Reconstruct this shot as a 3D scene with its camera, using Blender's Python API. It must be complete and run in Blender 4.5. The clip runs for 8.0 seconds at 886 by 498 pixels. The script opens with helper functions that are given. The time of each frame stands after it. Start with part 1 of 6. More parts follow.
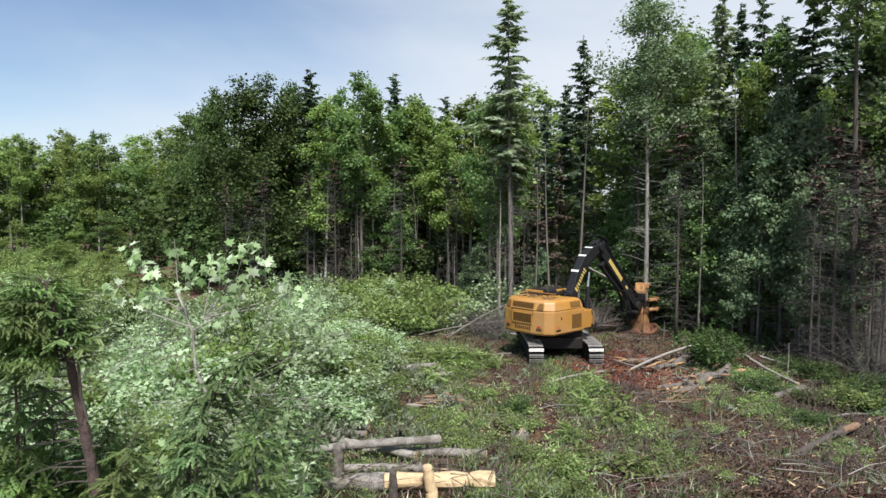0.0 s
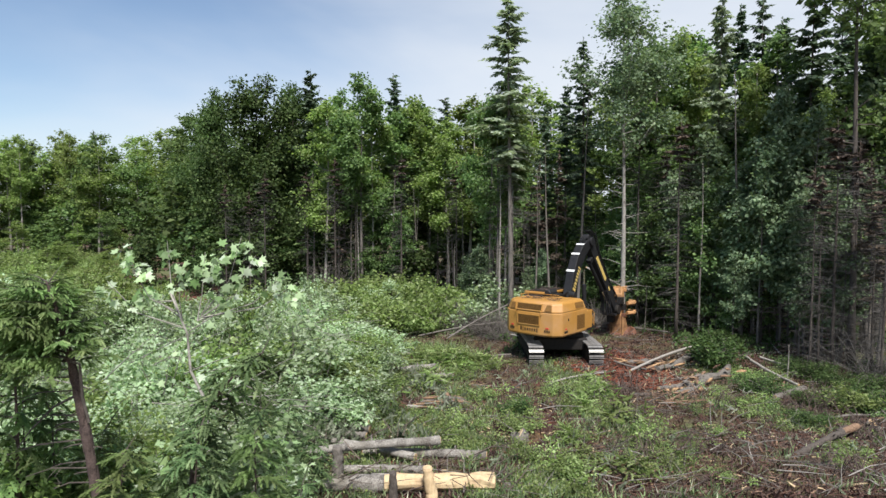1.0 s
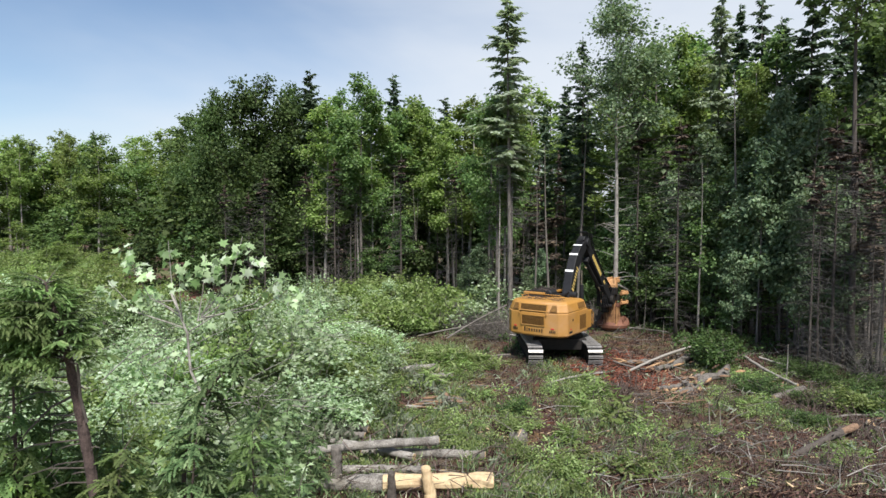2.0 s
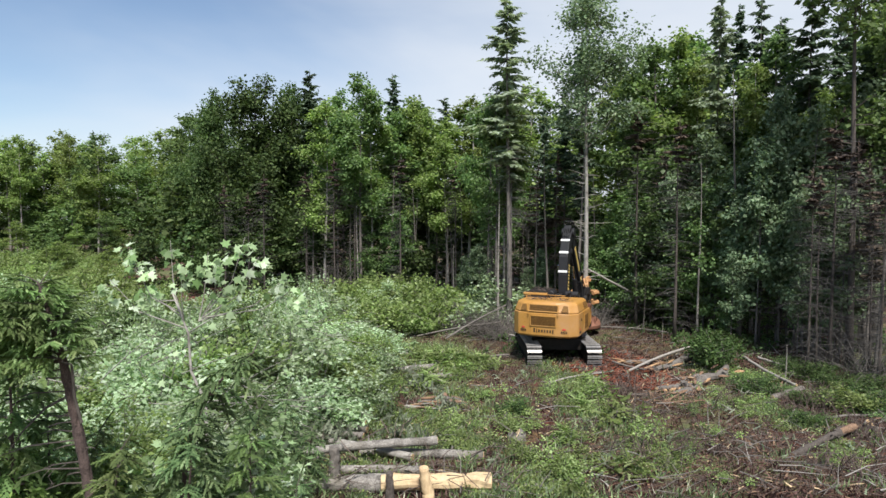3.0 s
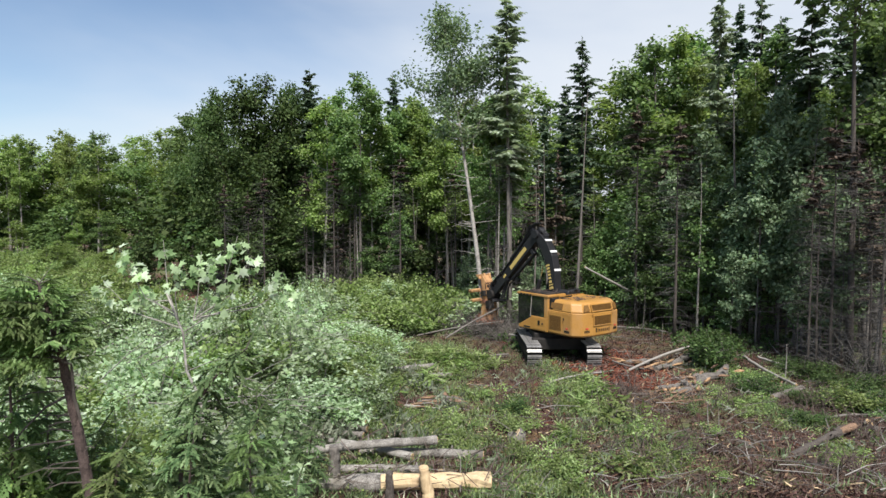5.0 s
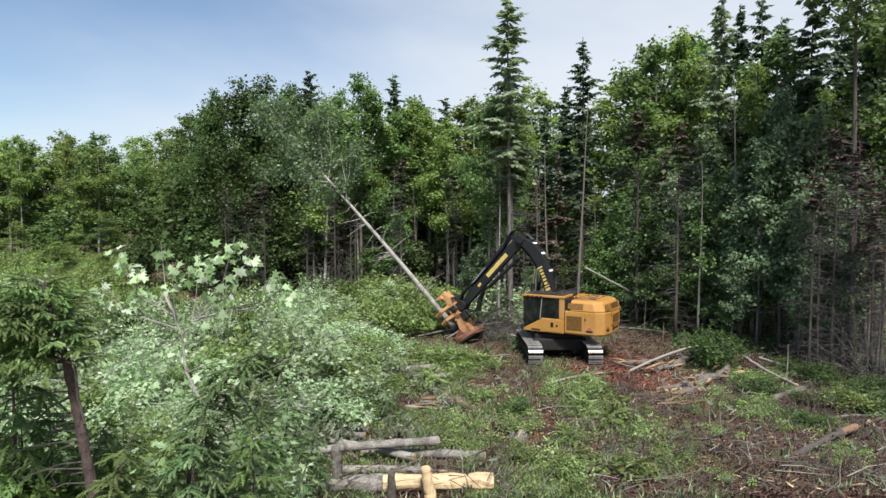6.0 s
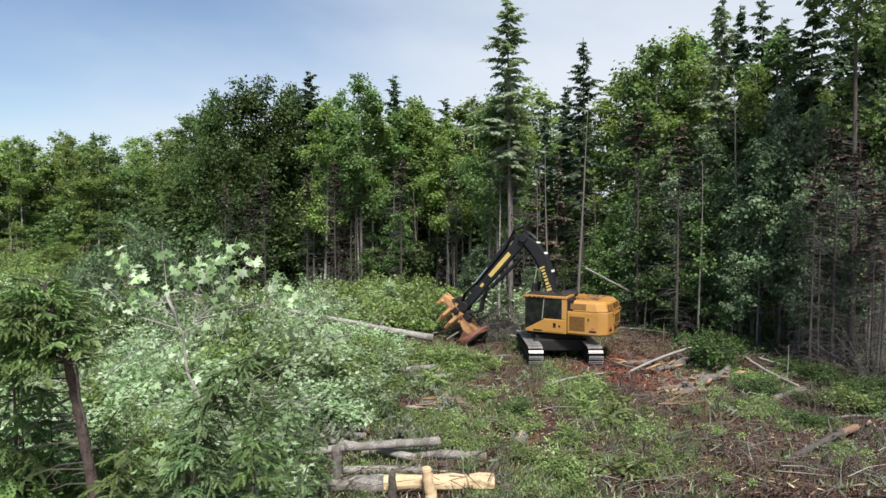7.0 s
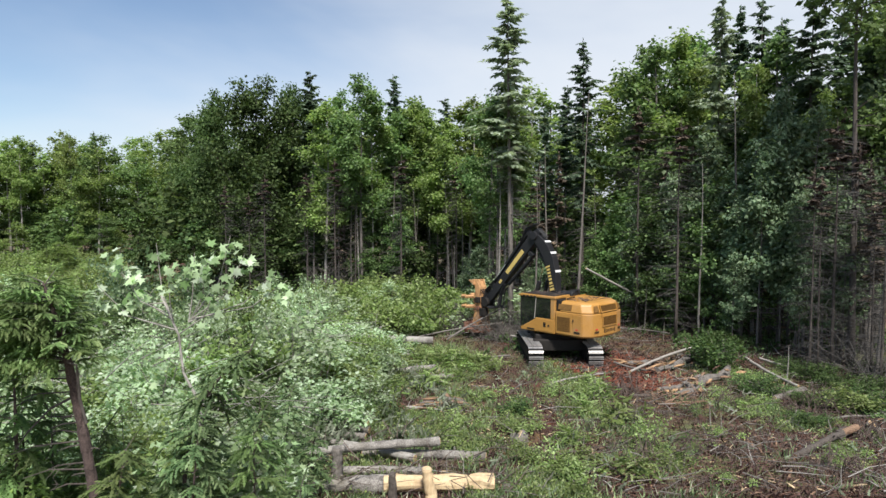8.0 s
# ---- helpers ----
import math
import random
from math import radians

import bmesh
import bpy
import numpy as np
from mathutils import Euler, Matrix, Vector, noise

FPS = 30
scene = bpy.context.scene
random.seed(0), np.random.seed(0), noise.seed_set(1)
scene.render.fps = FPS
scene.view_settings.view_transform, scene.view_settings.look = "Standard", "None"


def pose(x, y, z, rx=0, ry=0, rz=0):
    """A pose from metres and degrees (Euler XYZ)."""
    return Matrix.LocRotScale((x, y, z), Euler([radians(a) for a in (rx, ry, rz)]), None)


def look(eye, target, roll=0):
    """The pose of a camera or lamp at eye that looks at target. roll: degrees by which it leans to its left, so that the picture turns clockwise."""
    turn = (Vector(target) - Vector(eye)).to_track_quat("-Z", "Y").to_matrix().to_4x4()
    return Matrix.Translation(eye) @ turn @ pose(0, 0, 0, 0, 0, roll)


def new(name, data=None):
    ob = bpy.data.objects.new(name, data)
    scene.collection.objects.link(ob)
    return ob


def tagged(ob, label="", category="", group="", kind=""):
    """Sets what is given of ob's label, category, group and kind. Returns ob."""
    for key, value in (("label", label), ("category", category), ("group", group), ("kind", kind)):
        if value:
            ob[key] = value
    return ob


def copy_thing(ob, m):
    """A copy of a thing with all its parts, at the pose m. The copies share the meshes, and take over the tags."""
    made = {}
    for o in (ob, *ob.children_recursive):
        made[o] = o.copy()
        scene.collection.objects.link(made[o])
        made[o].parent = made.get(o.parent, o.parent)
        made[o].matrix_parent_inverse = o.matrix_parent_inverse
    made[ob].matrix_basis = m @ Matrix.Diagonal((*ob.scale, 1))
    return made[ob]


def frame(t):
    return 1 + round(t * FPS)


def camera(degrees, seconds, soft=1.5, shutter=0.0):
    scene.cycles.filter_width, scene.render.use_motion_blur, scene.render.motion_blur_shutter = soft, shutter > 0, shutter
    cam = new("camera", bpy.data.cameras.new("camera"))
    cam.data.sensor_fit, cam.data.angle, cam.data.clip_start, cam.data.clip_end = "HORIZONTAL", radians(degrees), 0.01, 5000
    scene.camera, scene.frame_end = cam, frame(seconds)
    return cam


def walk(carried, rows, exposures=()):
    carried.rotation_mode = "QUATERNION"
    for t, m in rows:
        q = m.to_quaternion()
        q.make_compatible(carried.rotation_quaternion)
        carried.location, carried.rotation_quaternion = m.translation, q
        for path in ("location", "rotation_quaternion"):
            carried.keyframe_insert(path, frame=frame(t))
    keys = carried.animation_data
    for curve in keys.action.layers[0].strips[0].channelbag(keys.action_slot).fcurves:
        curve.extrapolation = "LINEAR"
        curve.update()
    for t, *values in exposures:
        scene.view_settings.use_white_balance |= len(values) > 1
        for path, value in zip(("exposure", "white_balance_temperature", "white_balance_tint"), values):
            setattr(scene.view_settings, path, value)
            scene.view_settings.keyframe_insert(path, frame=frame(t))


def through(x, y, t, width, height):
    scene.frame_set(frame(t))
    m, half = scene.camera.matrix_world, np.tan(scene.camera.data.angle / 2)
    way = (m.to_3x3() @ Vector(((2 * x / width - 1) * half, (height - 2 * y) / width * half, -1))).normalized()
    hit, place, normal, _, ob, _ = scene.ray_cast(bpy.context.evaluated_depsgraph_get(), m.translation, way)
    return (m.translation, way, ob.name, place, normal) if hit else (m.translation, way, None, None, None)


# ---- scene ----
# ================= camera =================
# a hovering drone, about six metres up, that drifts a hand's width
cam = camera(73, 8.0)


def hover(x, tilt):
    """Camera pose: sideways drift in metres, extra upward tilt in degrees."""
    return pose(x, 0, 5.95, 90 - 3.03 + tilt, 0, 0)


walk(cam, [(0.0, hover(0.0, 0.0)), (0.4, hover(0.0, 0.07)), (1.5, hover(0.01, 0.1)), (2.9, hover(0.075, 0.12)),
           (3.5, hover(0.075, 0.07)), (4.5, hover(0.085, 0.07)), (5.9, hover(0.04, 0.12)), (6.5, hover(0.015, 0.17)),
           (7.3, hover(0.02, 0.17)), (8.0, hover(0.015, 0.19))])

# ================= world and sun =================
SUN_EL, SUN_AZ = 57.0, 172.0          # degrees; azimuth clockwise from +y
SUN_DIR = Vector((math.sin(radians(SUN_AZ)) * math.cos(radians(SUN_EL)),
                  math.cos(radians(SUN_AZ)) * math.cos(radians(SUN_EL)), math.sin(radians(SUN_EL))))


def build_world():
    w = bpy.data.worlds.new("sky")
    scene.world = w
    w.use_nodes = True
    nt = w.node_tree
    nt.nodes.clear()
    n = nt.nodes.new
    sky = n("ShaderNodeTexSky")
    sky.sky_type, sky.sun_disc = "NISHITA", False
    sky.sun_elevation, sky.sun_rotation = radians(SUN_EL), radians(SUN_AZ)
    sky.air_density, sky.dust_density, sky.ozone_density = 1.0, 0.6, 1.4
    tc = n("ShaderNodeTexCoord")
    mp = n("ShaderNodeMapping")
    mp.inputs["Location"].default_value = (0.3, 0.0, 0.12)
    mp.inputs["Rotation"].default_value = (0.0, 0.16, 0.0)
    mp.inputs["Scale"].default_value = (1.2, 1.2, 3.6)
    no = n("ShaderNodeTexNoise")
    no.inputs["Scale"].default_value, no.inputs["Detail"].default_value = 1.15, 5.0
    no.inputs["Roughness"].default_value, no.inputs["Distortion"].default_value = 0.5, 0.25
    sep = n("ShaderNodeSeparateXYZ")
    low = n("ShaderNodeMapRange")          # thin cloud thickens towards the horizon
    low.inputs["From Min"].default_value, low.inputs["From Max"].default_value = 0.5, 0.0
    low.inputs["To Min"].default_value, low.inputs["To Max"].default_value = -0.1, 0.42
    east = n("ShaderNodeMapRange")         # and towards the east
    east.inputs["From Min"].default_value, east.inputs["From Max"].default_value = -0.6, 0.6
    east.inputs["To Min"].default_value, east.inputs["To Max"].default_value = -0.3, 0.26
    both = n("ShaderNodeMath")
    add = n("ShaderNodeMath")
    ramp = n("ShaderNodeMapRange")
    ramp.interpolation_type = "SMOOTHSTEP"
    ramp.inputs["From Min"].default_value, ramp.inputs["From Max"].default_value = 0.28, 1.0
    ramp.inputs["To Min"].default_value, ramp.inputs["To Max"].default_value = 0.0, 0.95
    mix = n("ShaderNodeMix")
    mix.data_type = "RGBA"
    bg = n("ShaderNodeBackground")
    bg.inputs["Strength"].default_value = 0.094
    out = n("ShaderNodeOutputWorld")
    ln = nt.links.new
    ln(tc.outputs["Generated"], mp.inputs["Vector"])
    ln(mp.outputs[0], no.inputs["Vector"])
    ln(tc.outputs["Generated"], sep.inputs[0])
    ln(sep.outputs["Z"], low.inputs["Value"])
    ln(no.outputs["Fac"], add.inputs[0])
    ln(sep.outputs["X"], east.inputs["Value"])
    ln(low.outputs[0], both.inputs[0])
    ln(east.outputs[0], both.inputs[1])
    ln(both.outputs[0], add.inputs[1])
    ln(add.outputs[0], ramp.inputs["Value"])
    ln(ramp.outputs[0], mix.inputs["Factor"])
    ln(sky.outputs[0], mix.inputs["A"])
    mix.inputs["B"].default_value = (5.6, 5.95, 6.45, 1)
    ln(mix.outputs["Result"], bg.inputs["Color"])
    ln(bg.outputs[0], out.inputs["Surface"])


build_world()
sun = new("sun", bpy.data.lights.new("sun", "SUN"))
sun.data.energy, sun.data.angle, sun.data.color = 4.5, radians(9), (1.0, 0.965, 0.92)
sun.matrix_world = look(SUN_DIR * 50, (0, 0, 0))
scene.view_settings.exposure = 0.65


# ================= materials =================
def base_mat(name, rough=0.6, metal=0.0, spec=0.5):
    m = bpy.data.materials.new(name)
    m.use_nodes = True
    p = m.node_tree.nodes["Principled BSDF"]
    p.inputs["Roughness"].default_value, p.inputs["Metallic"].default_value = rough, metal
    p.inputs["Specular IOR Level"].default_value = spec
    return m, m.node_tree, p


def ramp_node(nt, fac, stops):
    r = nt.nodes.new("ShaderNodeValToRGB")
    els = r.color_ramp.elements
    while len(els) < len(stops):
        els.new(0.5)
    for e, (pos, col) in zip(els, stops):
        e.position, e.color = pos, (*col, 1)
    nt.links.new(fac, r.inputs["Fac"])
    return r.outputs["Color"]


def noise_node(nt, scale, detail=4.0, rough=0.55, stretch=(1, 1, 1), world=False):
    if world:
        src = nt.nodes.new("ShaderNodeNewGeometry").outputs["Position"]
    else:
        src = nt.nodes.new("ShaderNodeTexCoord").outputs["Object"]
    mp = nt.nodes.new("ShaderNodeMapping")
    mp.inputs["Scale"].default_value = stretch
    no = nt.nodes.new("ShaderNodeTexNoise")
    no.inputs["Scale"].default_value, no.inputs["Detail"].default_value, no.inputs["Roughness"].default_value = scale, detail, rough
    nt.links.new(src, mp.inputs[0])
    nt.links.new(mp.outputs[0], no.inputs["Vector"])
    return no.outputs["Fac"]


def mix_col(nt, fac, a, b, mode="MIX"):
    m = nt.nodes.new("ShaderNodeMix")
    m.data_type, m.blend_type = "RGBA", mode
    for sock, val in (("Factor", fac), ("A", a), ("B", b)):
        if isinstance(val, (int, float)):
            m.inputs[sock].default_value = val
        elif isinstance(val, tuple):
            m.inputs[sock].default_value = (*val, 1)
        else:
            nt.links.new(val, m.inputs[sock])
    return m.outputs["Result"]


def bump_node(nt, p, height, strength, dist):
    b = nt.nodes.new("ShaderNodeBump")
    b.inputs["Strength"].default_value, b.inputs["Distance"].default_value = strength, dist
    nt.links.new(height, b.inputs["Height"])
    nt.links.new(b.outputs[0], p.inputs["Normal"])


def surf(name, dark, light, scale=6.0, fine=40.0, rough=0.7, metal=0.0, bump=0.3, dist=0.01, stain=None, stretch=(1, 1, 1), spread=(0.3, 0.7), spec=0.4):
    """Two-scale noise between two base colours, optional stain patches, and fine relief."""
    m, nt, p = base_mat(name, rough, metal, spec)
    big = noise_node(nt, scale, 5.0, 0.6, stretch)
    small = noise_node(nt, fine, 3.0, 0.6, stretch)
    avg = nt.nodes.new("ShaderNodeMath")
    avg.operation = "ADD"
    half = nt.nodes.new("ShaderNodeMath")
    half.operation = "MULTIPLY"
    half.inputs[1].default_value = 0.5
    nt.links.new(big, avg.inputs[0])
    nt.links.new(small, avg.inputs[1])
    nt.links.new(avg.outputs[0], half.inputs[0])
    col = ramp_node(nt, half.outputs[0], [(spread[0], dark), (spread[1], light)])
    if stain:
        patch = ramp_node(nt, noise_node(nt, scale * 0.45, 6.0, 0.65), [(0.5, (0, 0, 0)), (0.68, (1, 1, 1))])
        col = mix_col(nt, patch, col, stain)
    nt.links.new(col, p.inputs["Base Color"])
    if bump:
        bump_node(nt, p, half.outputs[0], bump, dist)
    return m


def leaf_mat(name, stops, through=0.35, rough=0.65, spec=0.18):
    """Leaves: each leaf takes a colour of its own, each plant a slight shift; light passes through."""
    m, nt, p = base_mat(name, rough, 0.0, spec)
    geo = nt.nodes.new("ShaderNodeNewGeometry")
    col = ramp_node(nt, geo.outputs["Random Per Island"], [(at, (r, g, b * 1.18)) for at, (r, g, b) in stops])
    info = nt.nodes.new("ShaderNodeObjectInfo")
    hsv = nt.nodes.new("ShaderNodeHueSaturation")
    for sock, lo, hi in (("Hue", 0.488, 0.515), ("Value", 0.75, 1.2)):
        r = nt.nodes.new("ShaderNodeMapRange")
        r.inputs["To Min"].default_value, r.inputs["To Max"].default_value = lo, hi
        nt.links.new(info.outputs["Random"], r.inputs["Value"])
        nt.links.new(r.outputs[0], hsv.inputs[sock])
    clump = nt.nodes.new("ShaderNodeMapRange")
    clump.inputs["From Min"].default_value, clump.inputs["From Max"].default_value = 0.32, 0.68
    clump.inputs["To Min"].default_value, clump.inputs["To Max"].default_value = 0.52, 1.42
    nt.links.new(noise_node(nt, 1.5, 4.0), clump.inputs["Value"])
    both = nt.nodes.new("ShaderNodeVectorMath")
    both.operation = "SCALE"
    nt.links.new(col, both.inputs[0])
    nt.links.new(clump.outputs[0], both.inputs["Scale"])
    nt.links.new(both.outputs[0], hsv.inputs["Color"])
    nt.links.new(hsv.outputs[0], p.inputs["Base Color"])
    tr = nt.nodes.new("ShaderNodeBsdfTranslucent")
    warm = mix_col(nt, 1.0, hsv.outputs[0], (1.12, 1.17, 0.74), "MULTIPLY")
    nt.links.new(warm, tr.inputs["Color"])
    mx = nt.nodes.new("ShaderNodeMixShader")
    mx.inputs[0].default_value = through
    nt.links.new(p.outputs[0], mx.inputs[1])
    nt.links.new(tr.outputs[0], mx.inputs[2])
    nt.links.new(mx.outputs[0], nt.nodes["Material Output"].inputs["Surface"])
    return m


def ground_mat():
    m, nt, p = base_mat("forest_litter", 0.9, 0.0, 0.2)
    big = noise_node(nt, 0.22, 5.0, 0.6, world=True)
    mid = noise_node(nt, 1.3, 6.0, 0.65, world=True)
    fine = noise_node(nt, 14.0, 6.0, 0.7, world=True)
    twig = noise_node(nt, 9.0, 4.0, 0.7, (1.0, 6.0, 1.0), world=True)
    litter = ramp_node(nt, fine, [(0.3, (0.022, 0.013, 0.011)), (0.5, (0.062, 0.036, 0.028)), (0.72, (0.16, 0.11, 0.085))])
    soil = ramp_node(nt, fine, [(0.3, (0.06, 0.02, 0.013)), (0.7, (0.2, 0.07, 0.04))])
    moss = ramp_node(nt, fine, [(0.3, (0.05, 0.075, 0.025)), (0.7, (0.16, 0.19, 0.07))])
    grey = ramp_node(nt, twig, [(0.52, (0.0, 0.0, 0.0)), (0.66, (1, 1, 1))])
    col = mix_col(nt, ramp_node(nt, mid, [(0.5, (0, 0, 0)), (0.62, (1, 1, 1))]), litter, soil)
    col = mix_col(nt, ramp_node(nt, big, [(0.45, (0, 0, 0)), (0.6, (0.8, 0.8, 0.8))]), col, moss)
    dim = nt.nodes.new("ShaderNodeMath")
    dim.operation = "MULTIPLY"
    dim.inputs[1].default_value = 0.5
    nt.links.new(grey, dim.inputs[0])
    col = mix_col(nt, dim.outputs[0], col, (0.22, 0.175, 0.14))
    nt.links.new(col, p.inputs["Base Color"])
    bump_node(nt, p, fine, 0.8, 0.06)
    return m


M_GROUND = ground_mat()
M_BARK = surf("grey_bark", (0.05, 0.043, 0.037), (0.24, 0.215, 0.19), 5, 30, 0.9, bump=0.8, dist=0.02, stretch=(2.5, 2.5, 0.6))
M_BARK_DARK = surf("dark_spruce_bark", (0.028, 0.022, 0.018), (0.13, 0.11, 0.095), 6, 30, 0.95, bump=0.8, dist=0.02, stretch=(2, 2, 0.8))
M_BARK_SCALY = surf("scaly_spruce_bark", (0.018, 0.012, 0.011), (0.13, 0.092, 0.08), 9, 45, 0.95, bump=1.0, dist=0.02)
M_BARK_PALE = surf("pale_birch_bark", (0.15, 0.137, 0.12), (0.43, 0.405, 0.365), 4, 24, 0.8, bump=0.4, dist=0.01, stain=(0.1, 0.088, 0.075), stretch=(1.5, 1.5, 1.0))
M_DEADWOOD = surf("weathered_deadwood", (0.14, 0.125, 0.11), (0.4, 0.37, 0.33), 6, 40, 0.9, bump=0.5, stretch=(2.5, 2.5, 0.5))
M_LOGBARK = surf("log_bark", (0.05, 0.042, 0.036), (0.36, 0.335, 0.3), 2.6, 34, 0.9, bump=1.0, dist=0.03, stain=(0.13, 0.115, 0.09), spread=(0.36, 0.62))
M_FRESH = surf("fresh_cut_wood", (0.38, 0.26, 0.14), (0.66, 0.52, 0.32), 6, 30, 0.8, bump=0.6, dist=0.02, stain=(0.36, 0.25, 0.15), stretch=(2, 2, 0.4))
M_ENDGRAIN = surf("log_end_grain", (0.28, 0.17, 0.08), (0.52, 0.37, 0.21), 7, 40, 0.85, bump=0.3)
M_ORANGEWOOD = surf("splintered_wood", (0.075, 0.042, 0.03), (0.33, 0.21, 0.13), 8, 40, 0.9, bump=1.0, stretch=(2, 2, 0.6))
M_SPLIT = surf("ochre_split_wood", (0.22, 0.12, 0.06), (0.5, 0.33, 0.18), 8, 40, 0.9, bump=0.8, stretch=(2, 2, 0.6))
M_REDCHIP = surf("red_soil_and_bark", (0.07, 0.02, 0.012), (0.24, 0.075, 0.04), 4, 26, 0.95, bump=0.6, dist=0.03)
M_BROWNWOOD = surf("brown_rotten_boughs", (0.045, 0.023, 0.016), (0.18, 0.098, 0.068), 3, 20, 0.95, bump=0)
M_TWIG = surf("dry_twigs", (0.036, 0.025, 0.021), (0.15, 0.112, 0.092), 3, 20, 0.95, bump=0)
# grey deadwood, its colour darkened further for the shadow at the wood's foot
M_DEADGREY = surf("grey_dead_branches", (0.024, 0.022, 0.02), (0.09, 0.083, 0.077), 3, 20, 0.95, bump=0)
M_LEAF_BROAD = leaf_mat("broadleaf_green", [(0, (0.075, 0.13, 0.04)), (0.5, (0.145, 0.225, 0.068)), (0.93, (0.22, 0.305, 0.105)), (1, (0.31, 0.39, 0.2))], 0.48)
M_LEAF_LIME = leaf_mat("light_green_leaf", [(0, (0.12, 0.18, 0.042)), (0.55, (0.225, 0.305, 0.078)), (1, (0.34, 0.41, 0.15))], 0.5)
M_LEAF_FRESH = leaf_mat("fresh_regrowth_leaf", [(0, (0.13, 0.19, 0.05)), (0.55, (0.24, 0.32, 0.09)), (1, (0.37, 0.44, 0.18))], 0.48)
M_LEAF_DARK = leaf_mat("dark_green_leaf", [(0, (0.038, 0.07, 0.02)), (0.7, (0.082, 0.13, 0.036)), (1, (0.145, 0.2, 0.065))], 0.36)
M_LEAF_SILVER = leaf_mat("silvery_leaf", [(0, (0.21, 0.3, 0.125)), (0.45, (0.37, 0.485, 0.24)), (0.85, (0.48, 0.58, 0.34)), (1, (0.57, 0.64, 0.43))], 0.46)
M_LEAF_MAPLE = leaf_mat("maple_leaf", [(0, (0.16, 0.25, 0.08)), (0.3, (0.28, 0.385, 0.16)), (0.7, (0.41, 0.51, 0.26)), (1, (0.55, 0.62, 0.42))], 0.42)
M_NEEDLE = leaf_mat("spruce_needles", [(0, (0.05, 0.08, 0.043)), (0.6, (0.1, 0.15, 0.078)), (1, (0.18, 0.235, 0.135))], 0.34)
M_NEEDLE_GREY = leaf_mat("grey_green_needles", [(0, (0.17, 0.225, 0.12)), (0.6, (0.32, 0.4, 0.225)), (1, (0.48, 0.55, 0.37))], 0.45)
M_NEEDLE_NEAR = leaf_mat("young_spruce_needles", [(0, (0.1, 0.16, 0.046)), (0.6, (0.195, 0.29, 0.09)), (1, (0.3, 0.38, 0.145))], 0.46)
M_NEEDLE_SLASH = leaf_mat("wilting_needles", [(0, (0.1, 0.125, 0.065)), (0.6, (0.2, 0.24, 0.135)), (1, (0.32, 0.35, 0.22))], 0.25)
M_NEEDLE_DEEP = leaf_mat("deep_green_needles", [(0, (0.075, 0.125, 0.045)), (0.6, (0.165, 0.24, 0.088)), (1, (0.26, 0.34, 0.14))], 0.42)
M_NEEDLE_OLIVE = leaf_mat("olive_needles", [(0, (0.085, 0.12, 0.035)), (0.6, (0.17, 0.22, 0.065)), (1, (0.28, 0.32, 0.11))], 0.35)
M_NEEDLE_RED = leaf_mat("dying_needles", [(0.0, (0.045, 0.035, 0.026)), (1.0, (0.13, 0.095, 0.06))], 0.1, 0.7)
M_LEAF_DULL = leaf_mat("dull_blue_green_leaf", [(0, (0.1, 0.16, 0.075)), (0.6, (0.195, 0.275, 0.13)), (1, (0.3, 0.375, 0.2))], 0.36)
M_LITTER = leaf_mat("dead_brown_leaf", [(0, (0.03, 0.016, 0.012)), (0.5, (0.066, 0.034, 0.024)), (0.85, (0.13, 0.072, 0.05)), (1, (0.26, 0.18, 0.125))], 0.12)
M_GRASS = leaf_mat("grass_and_fern", [(0, (0.1, 0.16, 0.06)), (0.5, (0.21, 0.295, 0.115)), (0.85, (0.35, 0.41, 0.19)), (1, (0.52, 0.5, 0.34))], 0.36)
M_YELLOW = surf("orange_yellow_paint", (0.35, 0.172, 0.038), (0.46, 0.238, 0.058), 1.2, 14, 0.42, bump=0.03, stain=(0.42, 0.235, 0.1), spec=0.5)
M_RUSTY = surf("worn_rusty_orange_steel", (0.32, 0.16, 0.07), (0.6, 0.34, 0.15), 3, 18, 0.65, bump=0.2, stain=(0.13, 0.06, 0.035))
M_RUST = surf("rusty_steel", (0.085, 0.042, 0.03), (0.26, 0.115, 0.07), 4, 25, 0.7, 0.3, bump=0.3)
M_BLACK = surf("black_paint", (0.008, 0.008, 0.009), (0.022, 0.022, 0.024), 2, 14, 0.55, bump=0.05, spec=0.3)
M_DARKSTEEL = surf("dirty_dark_steel", (0.008, 0.007, 0.007), (0.035, 0.03, 0.026), 3, 20, 0.7, 0.3, bump=0.2)
M_SHOE = surf("polished_track_steel", (0.1, 0.094, 0.088), (0.5, 0.48, 0.46), 5, 30, 0.4, 0.4, bump=0.15)
M_CHROME = surf("chrome_rod", (0.55, 0.55, 0.56), (0.75, 0.75, 0.76), 3, 20, 0.15, 1.0, bump=0)
M_WHITE = surf("white_reflective_band", (0.6, 0.6, 0.58), (0.8, 0.8, 0.78), 3, 20, 0.5, bump=0)
M_MESH = surf("brown_grille_mesh", (0.1, 0.052, 0.015), (0.26, 0.13, 0.03), 8, 60, 0.7, 0.2, bump=0.3)
M_DECAL = surf("dark_lettering", (0.012, 0.01, 0.008), (0.03, 0.025, 0.02), 4, 20, 0.5, bump=0)
M_DECAL_Y = surf("yellow_lettering", (0.5, 0.36, 0.1), (0.62, 0.46, 0.15), 4, 20, 0.5, bump=0)
M_RED = surf("red_badge", (0.45, 0.03, 0.03), (0.6, 0.06, 0.05), 4, 20, 0.5, bump=0)


